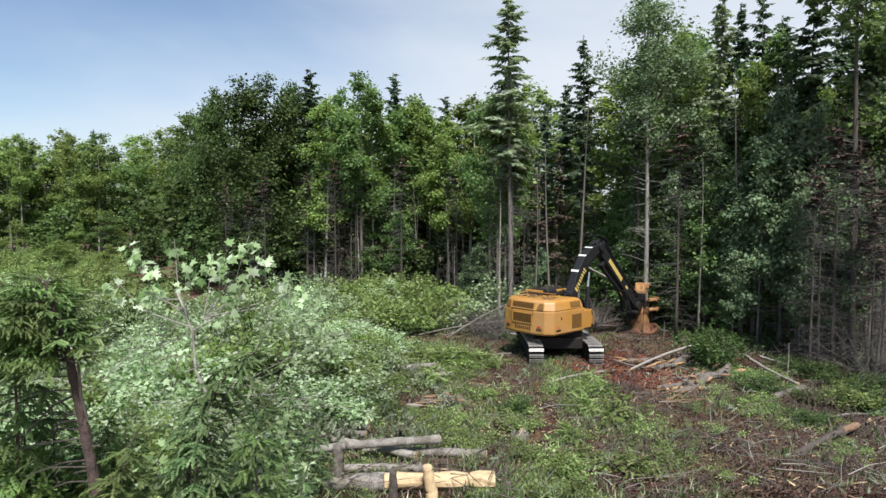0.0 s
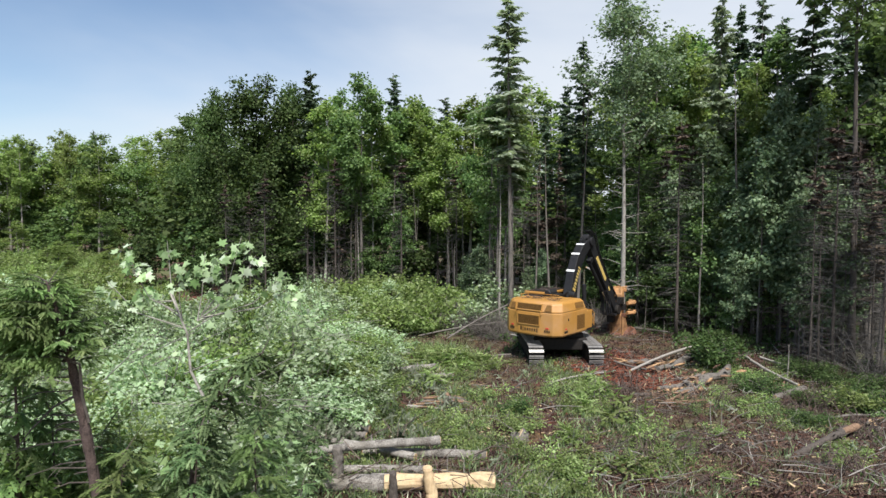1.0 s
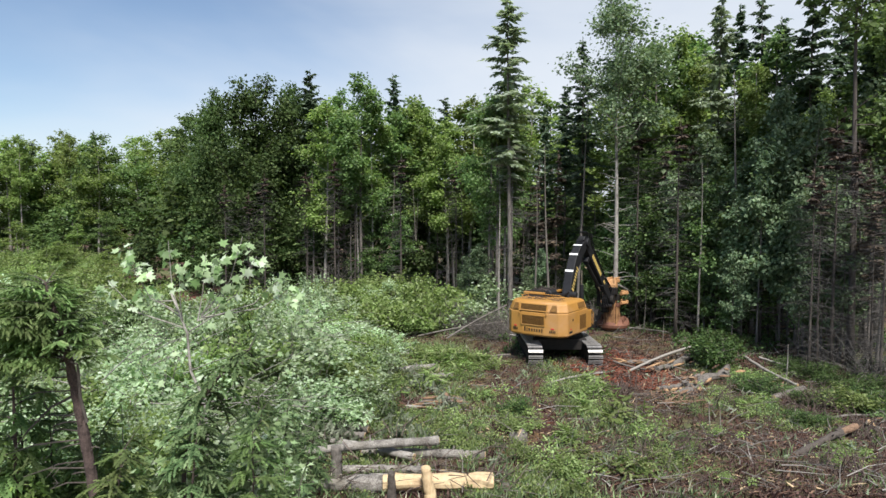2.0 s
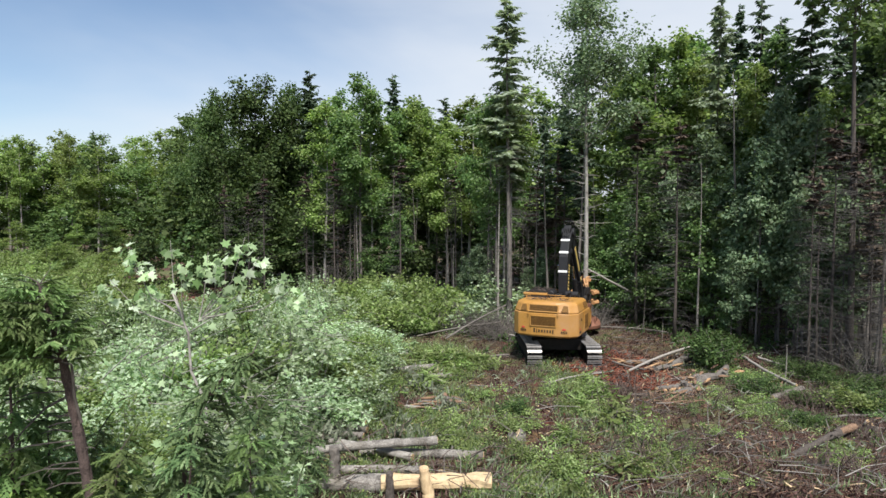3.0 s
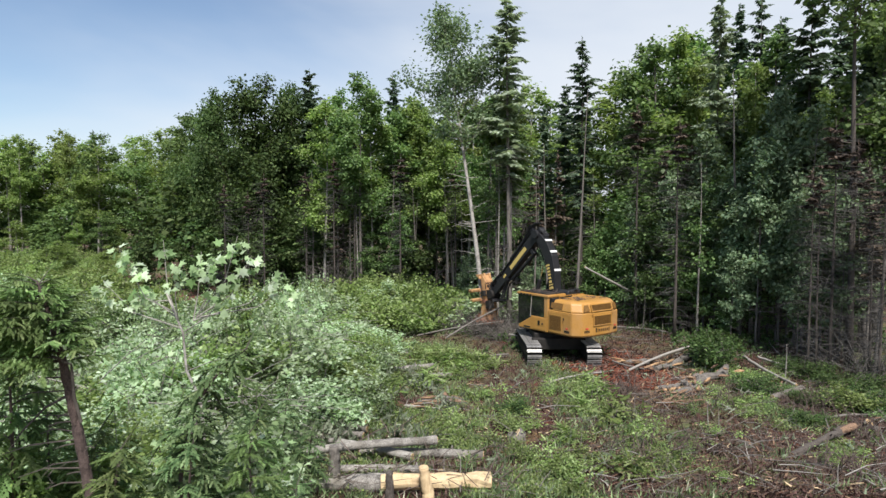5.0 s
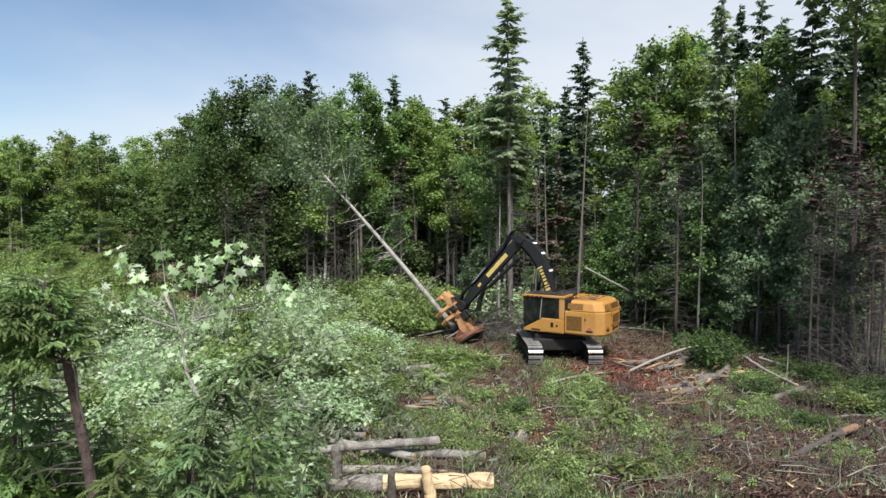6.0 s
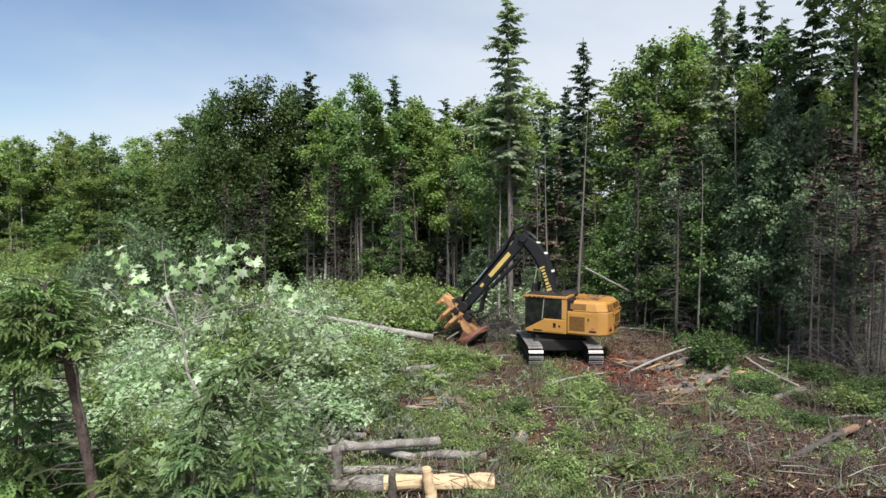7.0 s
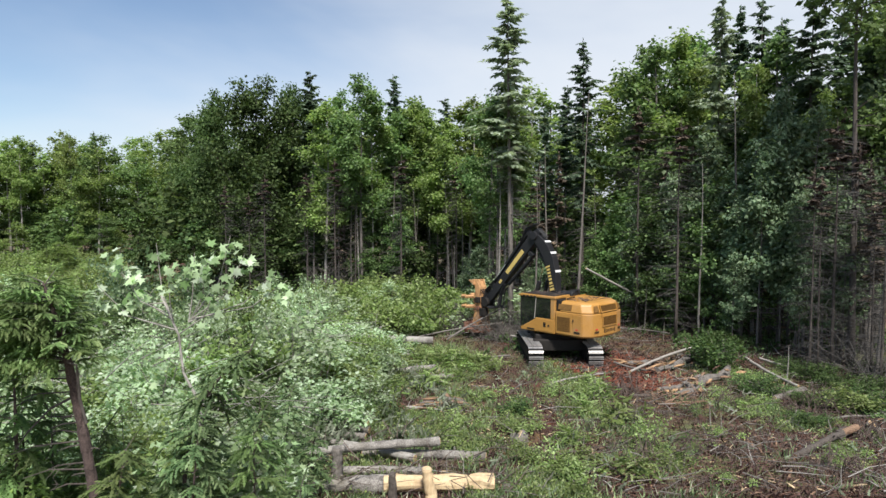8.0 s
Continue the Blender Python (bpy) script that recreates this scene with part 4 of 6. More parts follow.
SPRUCE_G = spruce("grey_spruce", 23, 18, 0.48, 2.5, M_BARK, M_NEEDLE_GREY, "tall grey-green spruce with sparse crown and dead lower branches", gaps=0.18, dead_n=120, trunk_r=0.15, power=0.62, per_m=11)
SPRUCE_R = spruce("dying_spruce", 24, 13, 0.3, 1.3, M_BARK, M_NEEDLE_RED, "dying spruce with brown needles", gaps=0.55, dead_n=80, trunk_r=0.09)
SNAG_A = snag("dead_tree", 31, 12, 0.09, M_BARK, "bare grey dead trunk among the trees", 30)
SNAG_B = snag("bare_pole", 32, 10, 0.075, M_DEADWOOD, "bare pale dead pole without bark", 6, 0.015)

LIME_F = broadleaf("far_poplar", 18, 16, 0.3, 2.1, M_BARK_PALE, M_LEAF_LIME, 26, 5000, 0.26, "light green leafy tree deep in the wood", trunk_r=0.13)
GREEN_F = broadleaf("far_maple", 19, 16, 0.22, 2.5, M_BARK, M_LEAF_BROAD, 28, 5000, 0.28, "green leafy tree deep in the wood", trunk_r=0.16)
UNDER_F = broadleaf("understorey_tree", 20, 8, 0.02, 2.6, M_BARK_DARK, M_LEAF_BROAD, 26, 2600, 0.36, "low dark leafy tree filling the wood", trunk_r=0.06)

# understorey again in darker leaves: the wood's shade is put into their colour
UNDER_D = broadleaf("shaded_tree", 25, 8, 0.02, 2.4, M_BARK_DARK, M_LEAF_DARK, 24, 1500, 0.4, "low leafy tree, its leaf colour darkened for the shade of the wood", trunk_r=0.06)
DEAD_S = spruce("dead_spruce", 26, 13, 0.8, 0.8, M_BARK_DARK, M_NEEDLE_RED, "dead grey spruce bristling with bare branches", gaps=0.6, dead_n=190, dead_to=0.85, dead_l=1.25, trunk_r=0.09)

# plan of the forest: x, y, height, width factor
rngf = random.Random(77)


def rows_of(x0, x1, n, y0, y1, h0, h1, w0=0.85, w1=1.2):
    return [(x0 + (x1 - x0) * (k + rngf.uniform(0.1, 0.9)) / n, rngf.uniform(y0, y1), rngf.uniform(h0, h1), rngf.uniform(w0, w1)) for k in range(n)]


# far wood beyond the clearing
FAR_L = rows_of(-76, -32, 11, 88, 96, 16, 20.5, 1.0, 1.4) + rows_of(-85, -30, 10, 97, 110, 18, 21.5, 1.1, 1.5)
FAR_M = rows_of(-78, -34, 9, 87, 98, 14, 20, 1.1, 1.5)
FAR_S = rows_of(-80, -32, 5, 90, 106, 17, 20)
# woods that close the view behind the edge
BACK_L = rows_of(-24, 52, 15, 50, 66, 14.5, 18.5, 1.0, 1.4)
BACK_M = rows_of(-22, 50, 13, 48, 68, 14, 18, 1.1, 1.5)
BACK_S = rows_of(-18, 48, 15, 44, 60, 14, 19)

place_all(LIME_F, 16, FAR_L + BACK_L + rows_of(-80, -30, 8, 84, 88, 3.5, 7, 1.3, 1.9) + rows_of(-50, -31, 8, 55, 66, 2.8, 4.4, 2.0, 2.6), "trees deep in the wood")
place_all(GREEN_F, 16, FAR_M + BACK_M + rows_of(-80, -30, 6, 84, 89, 4, 8, 1.2, 1.7) + rows_of(-7, 2, 3, 46, 49, 4, 8, 1.1, 1.4), "trees deep in the wood")
place_all(UNDER_F, 8, rows_of(-86, -28, 24, 92, 104, 6, 10, 1.0, 1.5), "understorey")
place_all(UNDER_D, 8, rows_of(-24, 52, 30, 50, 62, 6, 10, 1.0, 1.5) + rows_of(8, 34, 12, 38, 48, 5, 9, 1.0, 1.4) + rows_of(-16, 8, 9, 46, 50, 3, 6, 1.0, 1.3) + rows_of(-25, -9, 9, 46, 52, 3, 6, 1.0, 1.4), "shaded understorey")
place_all(DEAD_S, 13, rows_of(9.5, 22, 10, 27.5, 34, 8, 12.5, 0.9, 1.2) + rows_of(14, 20, 5, 22.5, 26, 7, 11, 0.9, 1.2) + rows_of(-17, 8, 13, 42, 48, 7, 12, 0.9, 1.2) + rows_of(13.6, 16.6, 5, 19.5, 23, 5, 9, 1.0, 1.35), "dead spruces")
place_all(LIME_A, 16, [
    (*(-2.31, 50, 15.7), 1.0), (*(2.04, 47, 15.7), 1.15), (*(12.92, 44, 16.6), 1.2), (*(14.36, 37, 17.6), 1.0), (*(-9.28, 47, 15.3), 1.0), (*(0.48, 46, 13.8), 1.0)])
place_all(MAPLE_A, 16, [(*(12.78, 36, 16.9), 0.95), (*(16.24, 39, 18.1), 1.0), (*(-3.89, 49, 15.0), 1.0), (*(3.25, 40, 14.4), 0.8), (*(-29.35, 70, 18.5), 1.0), (*(16.9, 30.5, 15.6), 0.8), (*(19.3, 26.5, 15.5), 0.85), (*(22.6, 31, 18.2), 1.0)])
place_all(MAPLE_D, 17, [(*(-16.15, 52, 17.7), 0.9), (*(-13.46, 54, 17.9), 0.75), (*(-19.94, 55, 17.0), 0.75), (*(-23.46, 60, 16.7), 0.7)])
place_all(BIRCH_A, 16, [(*(-6.25, 46, 17.0), 1.0), (*(3.04, 33.5, 13.4), 0.85), (*(-8.22, 50, 16.6), 0.9), (*(13.07, 40, 17.3), 1.0), (*(17.96, 29, 12.9), 0.8)])
OLD = broadleaf("old_birch", 27, 16, 0.66, 2.0, M_BARK_DARK, M_LEAF_BROAD, 12, 2600, 0.22, "old tree with thick dark trunk at the forest edge", trunk_r=0.115, dead=8)
place_all(OLD, 16, [(*(16.18, 23.5, 19.6), 1.0)])
place_all(BIRCH_B, 16, [(*(3.62, 34.5, 13.9), 0.8), (*(-5.5, 47, 16.4), 0.8), (*(14.74, 35, 15.0), 0.8), (*(15.61, 30, 13.7), 0.8), (*(-1.13, 50, 15.2), 0.9), (*(16.98, 27, 11.9), 0.7), (*(-56.82, 92, 18.6), 0.9), (*(-63.23, 90, 18.7), 0.9)])
place_all(SPRUCE_G, 18, [(*(3.66, 32, 17.6), 1.15), (*(14.53, 32, 17.6), 0.8)])
place_all(SPRUCE_A, 18, [(*(8.66, 37, 17.0), 0.95), (*(17.25, 28.5, 17.0), 1.1), (*(17.85, 34, 18.5), 0.85), (*(7.18, 42, 13.8), 0.9), (*(19.58, 30, 16.3), 1.0), (*(19.4, 27, 14.8), 1.0), (*(16.36, 38, 16.5), 0.8), (*(24.0, 36, 19.0), 0.9)] + BACK_S[::2] + FAR_S)
place_all(SPRUCE_B, 17, [(*(17.81, 36, 18.5), 0.9), (*(0.18, 62, 18.4), 1.2), (*(8.16, 40, 14.8), 1.0), (*(17.45, 31, 16.1), 1.0), (*(19.02, 27, 13.5), 1.0)] + BACK_S[1::2])
place_all(SPRUCE_R, 13, [(*(6.83, 36, 9.9), 1.1), (*(5.97, 37, 9.4), 1.0), (*(16.0, 27.5, 8.4), 1.0), (*(17.02, 25, 8.0), 1.2), (*(16.89, 23.5, 8.3), 1.2), (*(-8.17, 47, 9.7), 1.0)])
SNAGS = [(*(-10.16, 47, 9.7), 1.0), (*(-10.95, 48.5, 8.5), 1.0), (*(-4.17, 47, 9.7), 1.0), (*(-1.91, 46, 8.3), 1.0), (*(2.6, 34, 10.3), 1.0), (*(5.42, 35, 8.8), 1.0), (*(6.13, 34, 10.0), 1.0),
         (*(7.53, 33.5, 12.8), 0.9), (*(11.87, 30, 3.5), 1.3), (*(9.34, 34, 3.2), 1.2), (*(10.51, 31, 2.6), 1.3), (*(14.32, 28.5, 12.8), 1.0), (*(16.01, 27, 7.3), 1.3), (*(15.81, 26, 6.8), 1.2), (*(15.77, 33, 8.6), 1.0),
         (*(13.09, 35, 7.8), 1.0), (*(17.25, 24, 7.9), 1.6), (*(16.12, 22, 6.3), 1.6), (*(17.46, 26, 9.3), 1.3), (*(16.46, 30, 8.4), 1.2), (*(0.25, 45, 7.0), 1.0), (*(1.46, 43, 8.2), 1.0), (*(15.96, 25, 5.6), 1.2), (*(11.7, 38, 7.9), 1.1)]
place_all(SNAG_A, 12, SNAGS + rows_of(9, 24, 12, 30, 40, 5, 9, 0.8, 1.1) + rows_of(-12, 9, 12, 44, 52, 6, 10, 0.8, 1.1))
place_all(SNAG_B, 10, [(*(12.7, 29.5, 8.7), 0.9), (*(0.79, 38, 4.3), 1.2), (*(3.77, 33, 9.2), 1.0), (*(3.05, 32, 8.8), 1.0), (*(-6.47, 46, 9.6), 1.0)])
place_all(SAPLING, 8, [(*(2.12, 34, 4.5), 1.1), (*(1.39, 36, 3.7), 1.0), (*(15.32, 27, 10.4), 0.7), (*(13.77, 30, 7.5), 0.8), (*(16.11, 26, 10.7), 0.8), (*(12.27, 32, 8.5), 0.8), (*(10.47, 33, 6.7), 0.8), (*(4.99, 35, 3.1), 1.0), (*(13.4, 27.5, 4.5), 0.9), (*(5.98, 36, 4.1), 1.0), (*(15.01, 25, 7.2), 0.8), (*(14.3, 27, 9.4), 0.9), (*(17.09, 26, 9.6), 0.9), (*(15.76, 28, 11.9), 0.7), (*(13.64, 31, 10.3), 0.9), (*(14.46, 29, 8.6), 1.0), (*(16.11, 24, 7.2), 0.9), (*(18.44, 26, 11.7), 0.8)])
place_all(SAPLING_B, 8, [(*(11.08, 36, 7.8), 1.2), (*(12.43, 35, 9.4), 1.3), (*(13.27, 33, 7.0), 1.2), (*(14.57, 38, 10.8), 1.4), (*(13.38, 28, 1.9), 1.2), (*(11.27, 39, 6.1), 1.2), (*(9.54, 38, 5.4), 1.0), (*(7.03, 38, 4.3), 1.2), (*(-2.78, 46, 2.3), 1.3), (*(-5.15, 44, 2.0), 1.3), (*(20.73, 32, 7.6), 1.3), (*(-0.95, 42, 1.8), 1.2), (*(10.2, 33.5, 5.5), 1.1), (*(11.4, 32.5, 6.8), 1.0), (*(12.5, 31.2, 5.0), 1.1), (*(13.6, 30.2, 7.4), 1.0), (*(14.6, 30.6, 9.0), 1.0), (*(15.7, 28.6, 6.5), 1.0), (*(9.0, 35, 4.6), 1.1), (*(16.6, 26.6, 7.8), 0.9), (*(12.9, 33, 9.5), 1.0)])

# the tree that is cut and carried
CARRIED = broadleaf("felled_birch", 41, 17.6, 0.51, 2.3, M_BARK_PALE, M_LEAF_DULL, 34, 12000, 0.16, "cut slender tree with pale bark held in the felling head", trunk_r=0.145, dead=44)


# ================= shrubs and felled crowns =================
def shrub(name, seed, h, r, leaf, n_leaf, size, label, shape=OVAL, stems=14, bark=None):
    """Bush of arching stems with leaves along their outer parts."""
    rng, nr = random.Random(seed), np.random.RandomState(seed)
    root = thing(name, Matrix(), label, "bush")
    wood, tips = Geo(), []
    for k in range(stems):
        a = rng.uniform(0, 6.3)
        l = r * math.sqrt(rng.random()) * 1.05
        top = h * (1 - 0.45 * (l / r) ** 2) * rng.uniform(0.6, 1.12)
        p0 = Vector((rng.uniform(-0.25, 0.25) * r, rng.uniform(-0.25, 0.25) * r, -0.05))
        p2 = Vector((math.cos(a) * l, math.sin(a) * l, top))
        p1 = p0.lerp(p2, 0.5) + Vector((0, 0, 0.2 * h * rng.uniform(-0.2, 1)))
        wood.tube([p0, p1, p2], [0.02, 0.013, 0.004], 5, False)
        for j in range(5):
            s = rng.uniform(0.2, 1.0)
            q = p0.lerp(p1, s * 2) if s < 0.5 else p1.lerp(p2, s * 2 - 1)
            e = q + Vector((rng.uniform(-1, 1), rng.uniform(-1, 1), rng.uniform(-0.3, 0.7))) * 0.38 * r
            wood.tube([q, e], [0.007, 0.002], 3, False)
            tips += [(q.lerp(e, u), 0.11 * r + 0.04) for u in (0.4, 0.75, 1.0)]
        tips.append((p2, 0.14 * r))
    part("stem_wood", wood, bark or M_BARK, root, kind="stuff")
    C, R = np.array([t[0] for t in tips]), np.array([t[1] for t in tips])
    idx = nr.randint(0, len(C), n_leaf)
    off = nr.normal(0, 0.62, (n_leaf, 3))
    P = C[idx] + off * R[idx, None]
    P[:, 2] = np.maximum(P[:, 2], 0.03)
    D = off * [1, 1, 0.5] + nr.normal(0, 0.5, (n_leaf, 3)) + [0.25, 0, -0.15]
    N = off * 0.6 + nr.normal(0, 0.5, (n_leaf, 3)) + [0, -0.2, 0.75]
    part("leaves", card_mesh("leaves", leaf, P, D, N, size * nr.uniform(0.6, 1.35, n_leaf), shape), leaf, root)
    return root


BUSH_A = shrub("cut_bush", 51, 2.2, 1.5, M_LEAF_SILVER, 2400, 0.15, "heap of cut branches with silvery wind-turned leaves")
BUSH_B = shrub("leafy_bush", 52, 2.0, 1.4, M_LEAF_SILVER, 2500, 0.14, "leafy bush with pale green leaves in the clearing")
BUSH_C = shrub("green_bush", 53, 1.9, 1.5, M_LEAF_FRESH, 1700, 0.17, "light green bush in the clearing")
BUSH_D = shrub("maple_bush", 54, 2.2, 1.4, M_LEAF_MAPLE, 700, 0.17, "young maple bush with broad pale leaves", MAPLE, 10)
BUSH_E = shrub("low_bush", 55, 1.0, 1.2, M_LEAF_FRESH, 1300, 0.14, "low bright green regrowth")
BUSH_F = shrub("dark_bush", 56, 1.6, 1.3, M_LEAF_DARK, 2400, 0.12, "dark green bush at the forest edge")
WEED_A = shrub("weed_clump", 59, 0.75, 0.8, M_LEAF_FRESH, 620, 0.085, "low clump of fresh green weeds on the cleared ground", stems=6)
WEED_B = shrub("weed_clump", 60, 0.7, 0.8, M_LEAF_BROAD, 600, 0.085, "low clump of dark green weeds on the slash", stems=6)
FERN = shrub("fern_clump", 63, 0.6, 0.75, M_LEAF_FRESH, 130, 0.36, "clump of light green fern fronds in the clearing", FEATHER, stems=5)
BUSH_N = shrub("tall_bush", 57, 2.8, 1.35, M_LEAF_SILVER, 6000, 0.1, "tall leafy cut top with silvery wind-turned leaves", stems=24)
BUSH_M = shrub("leafy_regrowth", 58, 2.7, 1.35, M_LEAF_LIME, 5500, 0.095, "tall light green leafy regrowth", stems=22)
rngb = random.Random(88)
heap = []
y = 8.8
while y < 33:
    x = -0.84 * y - 1.0
    edge = -3.9 - 0.5 * math.sin(y * 0.9) + (0.6 if y > 24 else 0)
    while x < edge:
        heap.append((x + rngb.uniform(-0.5, 0.5), y + rngb.uniform(-0.6, 0.6)))
        x += rngb.uniform(1.35, 2.3)
    y += 1.45
SWAYING = []
used = set()
for x, y in heap:
    near_edge = min(1.0, max(0.45, (-3.2 - x) / 3.5))
    pick = rngb.choices((BUSH_A, BUSH_B, BUSH_C, BUSH_D, BUSH_F), (4.4, 4.2, 2.6, 1.6 if 10.5 < y < 17 else 0.2, 1.4))[0]
    top = {BUSH_A: 2.2, BUSH_B: 2.0, BUSH_C: 1.9, BUSH_D: 2.2, BUSH_F: 1.6}[pick]
    s = rngb.uniform(0.9, 2.85) * near_edge / top * (0.8 if y < 12 else 1.0)
    if y < 11.6 and x < -3.6:
        pick = rngb.choice((BUSH_N, BUSH_M, BUSH_N))
        s = rngb.uniform(0.7, 1.12) * (1.0 if x < -4.4 else 0.7)
    elif y < 15.5 and rngb.random() < 0.8:
        pick = rngb.choice((BUSH_N, BUSH_N, BUSH_M))
        s = rngb.uniform(1.0, 2.7) * near_edge / 2.8
    w = rngb.uniform(0.9, 1.2)
    m = Matrix.Translation((x, y, height(x, y))) @ spin("Z", rngb.uniform(-60, 60)) @ Matrix.Diagonal((w, w, s, 1))
    ob = copy_thing(pick, Matrix()) if pick in used else pick
    used.add(pick)
    ob.matrix_basis = m
    if y < 12.5:
        ph = rngb.uniform(0, 6.3)
        SWAYING.append((ob, Matrix.LocRotScale(m.translation, m.to_quaternion(), None), 1.6,
                        [(0.4 * j, math.sin(0.4 * j * 2.1 + ph), math.cos(0.4 * j * 1.6 + ph * 2)) for j in range(21)]))

low = [(rngb.uniform(-72, -22), rngb.uniform(36, 88)) for k in range(50)] + [(rngb.uniform(-0.72, -0.3) * yy, yy) for yy in (rngb.uniform(31, 60) for k in range(46))] + [(rngb.uniform(-9.5, 1.5), rngb.uniform(30.5, 43)) for k in range(34)] + [(rngb.uniform(-24, -8), rngb.uniform(33, 46)) for k in range(34)]
for k, (x, y) in enumerate(low):
    if -0.53 * y < x < -0.22 * y and y > 37:
        continue
    src = BUSH_E if rngb.random() < 0.82 else rngb.choice((BUSH_C, BUSH_F))
    s = rngb.uniform(0.7, 2.0) if src is BUSH_E else rngb.uniform(0.5, 1.0)
    if src is BUSH_E and src not in used:
        ob, _ = src, used.add(src)
    else:
        ob = copy_thing(src, Matrix())
    ob.matrix_basis = Matrix.Translation((x, y, height(x, y))) @ spin("Z", rngb.uniform(0, 360)) @ Matrix.Diagonal((1.3 * s ** 0.5, 1.3 * s ** 0.5, s, 1))
for k in range(12):
    y = rngb.uniform(40, 60)
    x, s = -y * rngb.uniform(0.56, 0.76), rngb.uniform(1.1, 1.9)
    copy_thing(BUSH_C, Matrix.Translation((x, y, height(x, y))) @ spin("Z", rngb.uniform(0, 360)) @ Matrix.Diagonal((1.5, 1.5, s, 1)))
for k in range(130):
    x, y = rngb.uniform(-3.2, 6.2), rngb.uniform(13.2, 26)
    if (x < 1.6 and y < 16.4) or (x > 3.0 and y > 21) or patch(x, y) < 0.1:
        continue
    s = rngb.uniform(0.22, 0.6)
    src = FERN if k % 3 == 1 else WEED_A
    ob = copy_thing(src, Matrix()) if src in used else src
    used.add(src)
    ob.matrix_basis = Matrix.Translation((x, y, height(x, y))) @ spin("Z", rngb.uniform(0, 360)) @ Matrix.Diagonal((1.5 * s ** 0.7, 1.5 * s ** 0.7, 1.5 * s, 1))
for k in range(70):
    x, y = rngb.uniform(4.5, 15.5), rngb.uniform(13.0, 23)
    if x > 0.74 * y + 1 or math.hypot(x - 7.6, (y - 22.5) / 2.4) < 1.5:
        continue
    s = rngb.uniform(0.14, 0.42)
    src = WEED_A if k % 3 and k else WEED_B
    ob = copy_thing(src, Matrix()) if src in used else src
    used.add(src)
    ob.matrix_basis = Matrix.Translation((x, y, height(x, y))) @ spin("Z", rngb.uniform(0, 360)) @ Matrix.Diagonal((1.5 * s ** 0.7, 1.5 * s ** 0.7, 1.4 * s, 1))
# bushes along the foot of the wood and on the track
for x, y, s, src in ((11.23, 23.5, 1.25, BUSH_F), (11.2, 24.2, 0.9, BUSH_F), (11.86, 19.0, 0.35, BUSH_F), (12.9, 18.4, 0.5, BUSH_F), (13.5, 18.0, 0.6, BUSH_F), (10.49, 17.2, 0.4, BUSH_F), (12.65, 27.0, 0.7, BUSH_F), (13.38, 23.0, 0.45, BUSH_F), (13.63, 22.0, 0.6, BUSH_F), (13.67, 20.5, 0.5, BUSH_F), (12.7, 18.3, 0.5, BUSH_C), (-4.3, 25.2, 1.0, BUSH_A), (-3.3, 24.6, 0.85, BUSH_C), (-2.6, 25.6, 0.75, BUSH_A),
                     (14.37, 20.0, 0.5, BUSH_F), (16.49, 22.5, 0.6, BUSH_F), (10.88, 20.0, 0.55, BUSH_F), (9.54, 18.5, 0.4, BUSH_E), (11.55, 22.0, 0.5, BUSH_E),
                     (-6.17, 19.0, 1.3, BUSH_A), (-5.26, 19.6, 1.4, BUSH_B), (-4.11, 19.0, 1.25, BUSH_A), (-3.47, 20.0, 0.9, BUSH_C), (-6.37, 21.5, 1.5, BUSH_D),
                     (-4.95, 28.5, 1.0, BUSH_C), (-4.26, 35.0, 1.1, BUSH_C), (-1.67, 36.0, 1.7, BUSH_C), (-2.93, 37.0, 1.3, BUSH_A), (2.31, 33.0, 1.7, BUSH_A), (3.08, 32.6, 1.3, BUSH_A), (-3.2, 22.0, 0.75, BUSH_C),
                     (1.75, 33.0, 0.9, BUSH_C), (2.76, 34.0, 0.8, BUSH_C), (4.0, 35.0, 1.0, BUSH_C), (-1.72, 17.5, 0.4, BUSH_F), (-2.58, 19.0, 0.6, BUSH_A),
                     (-3.13, 18.0, 0.75, BUSH_F), (-1.27, 21.0, 0.45, BUSH_E), (-3.51, 16.6, 0.8, BUSH_B), (-2.78, 22.0, 0.6, BUSH_B), (2.27, 16.5, 0.35, BUSH_E), (3.46, 14.3, 0.35, BUSH_E),
                     (0.78, 23.0, 0.4, BUSH_E), (10.42, 15.0, 0.3, BUSH_E), (-2.17, 24.5, 0.5, BUSH_C), (2.77, 13.6, 0.3, BUSH_C), (2.06, 18.0, 0.4, BUSH_F), (0.52, 15.4, 0.35, BUSH_E)):
    copy_thing(src, Matrix.Translation((x, y, height(x, y))) @ spin("Z", rngb.uniform(0, 360)) @ Matrix.Diagonal((s ** 0.6, s ** 0.6, s, 1)))


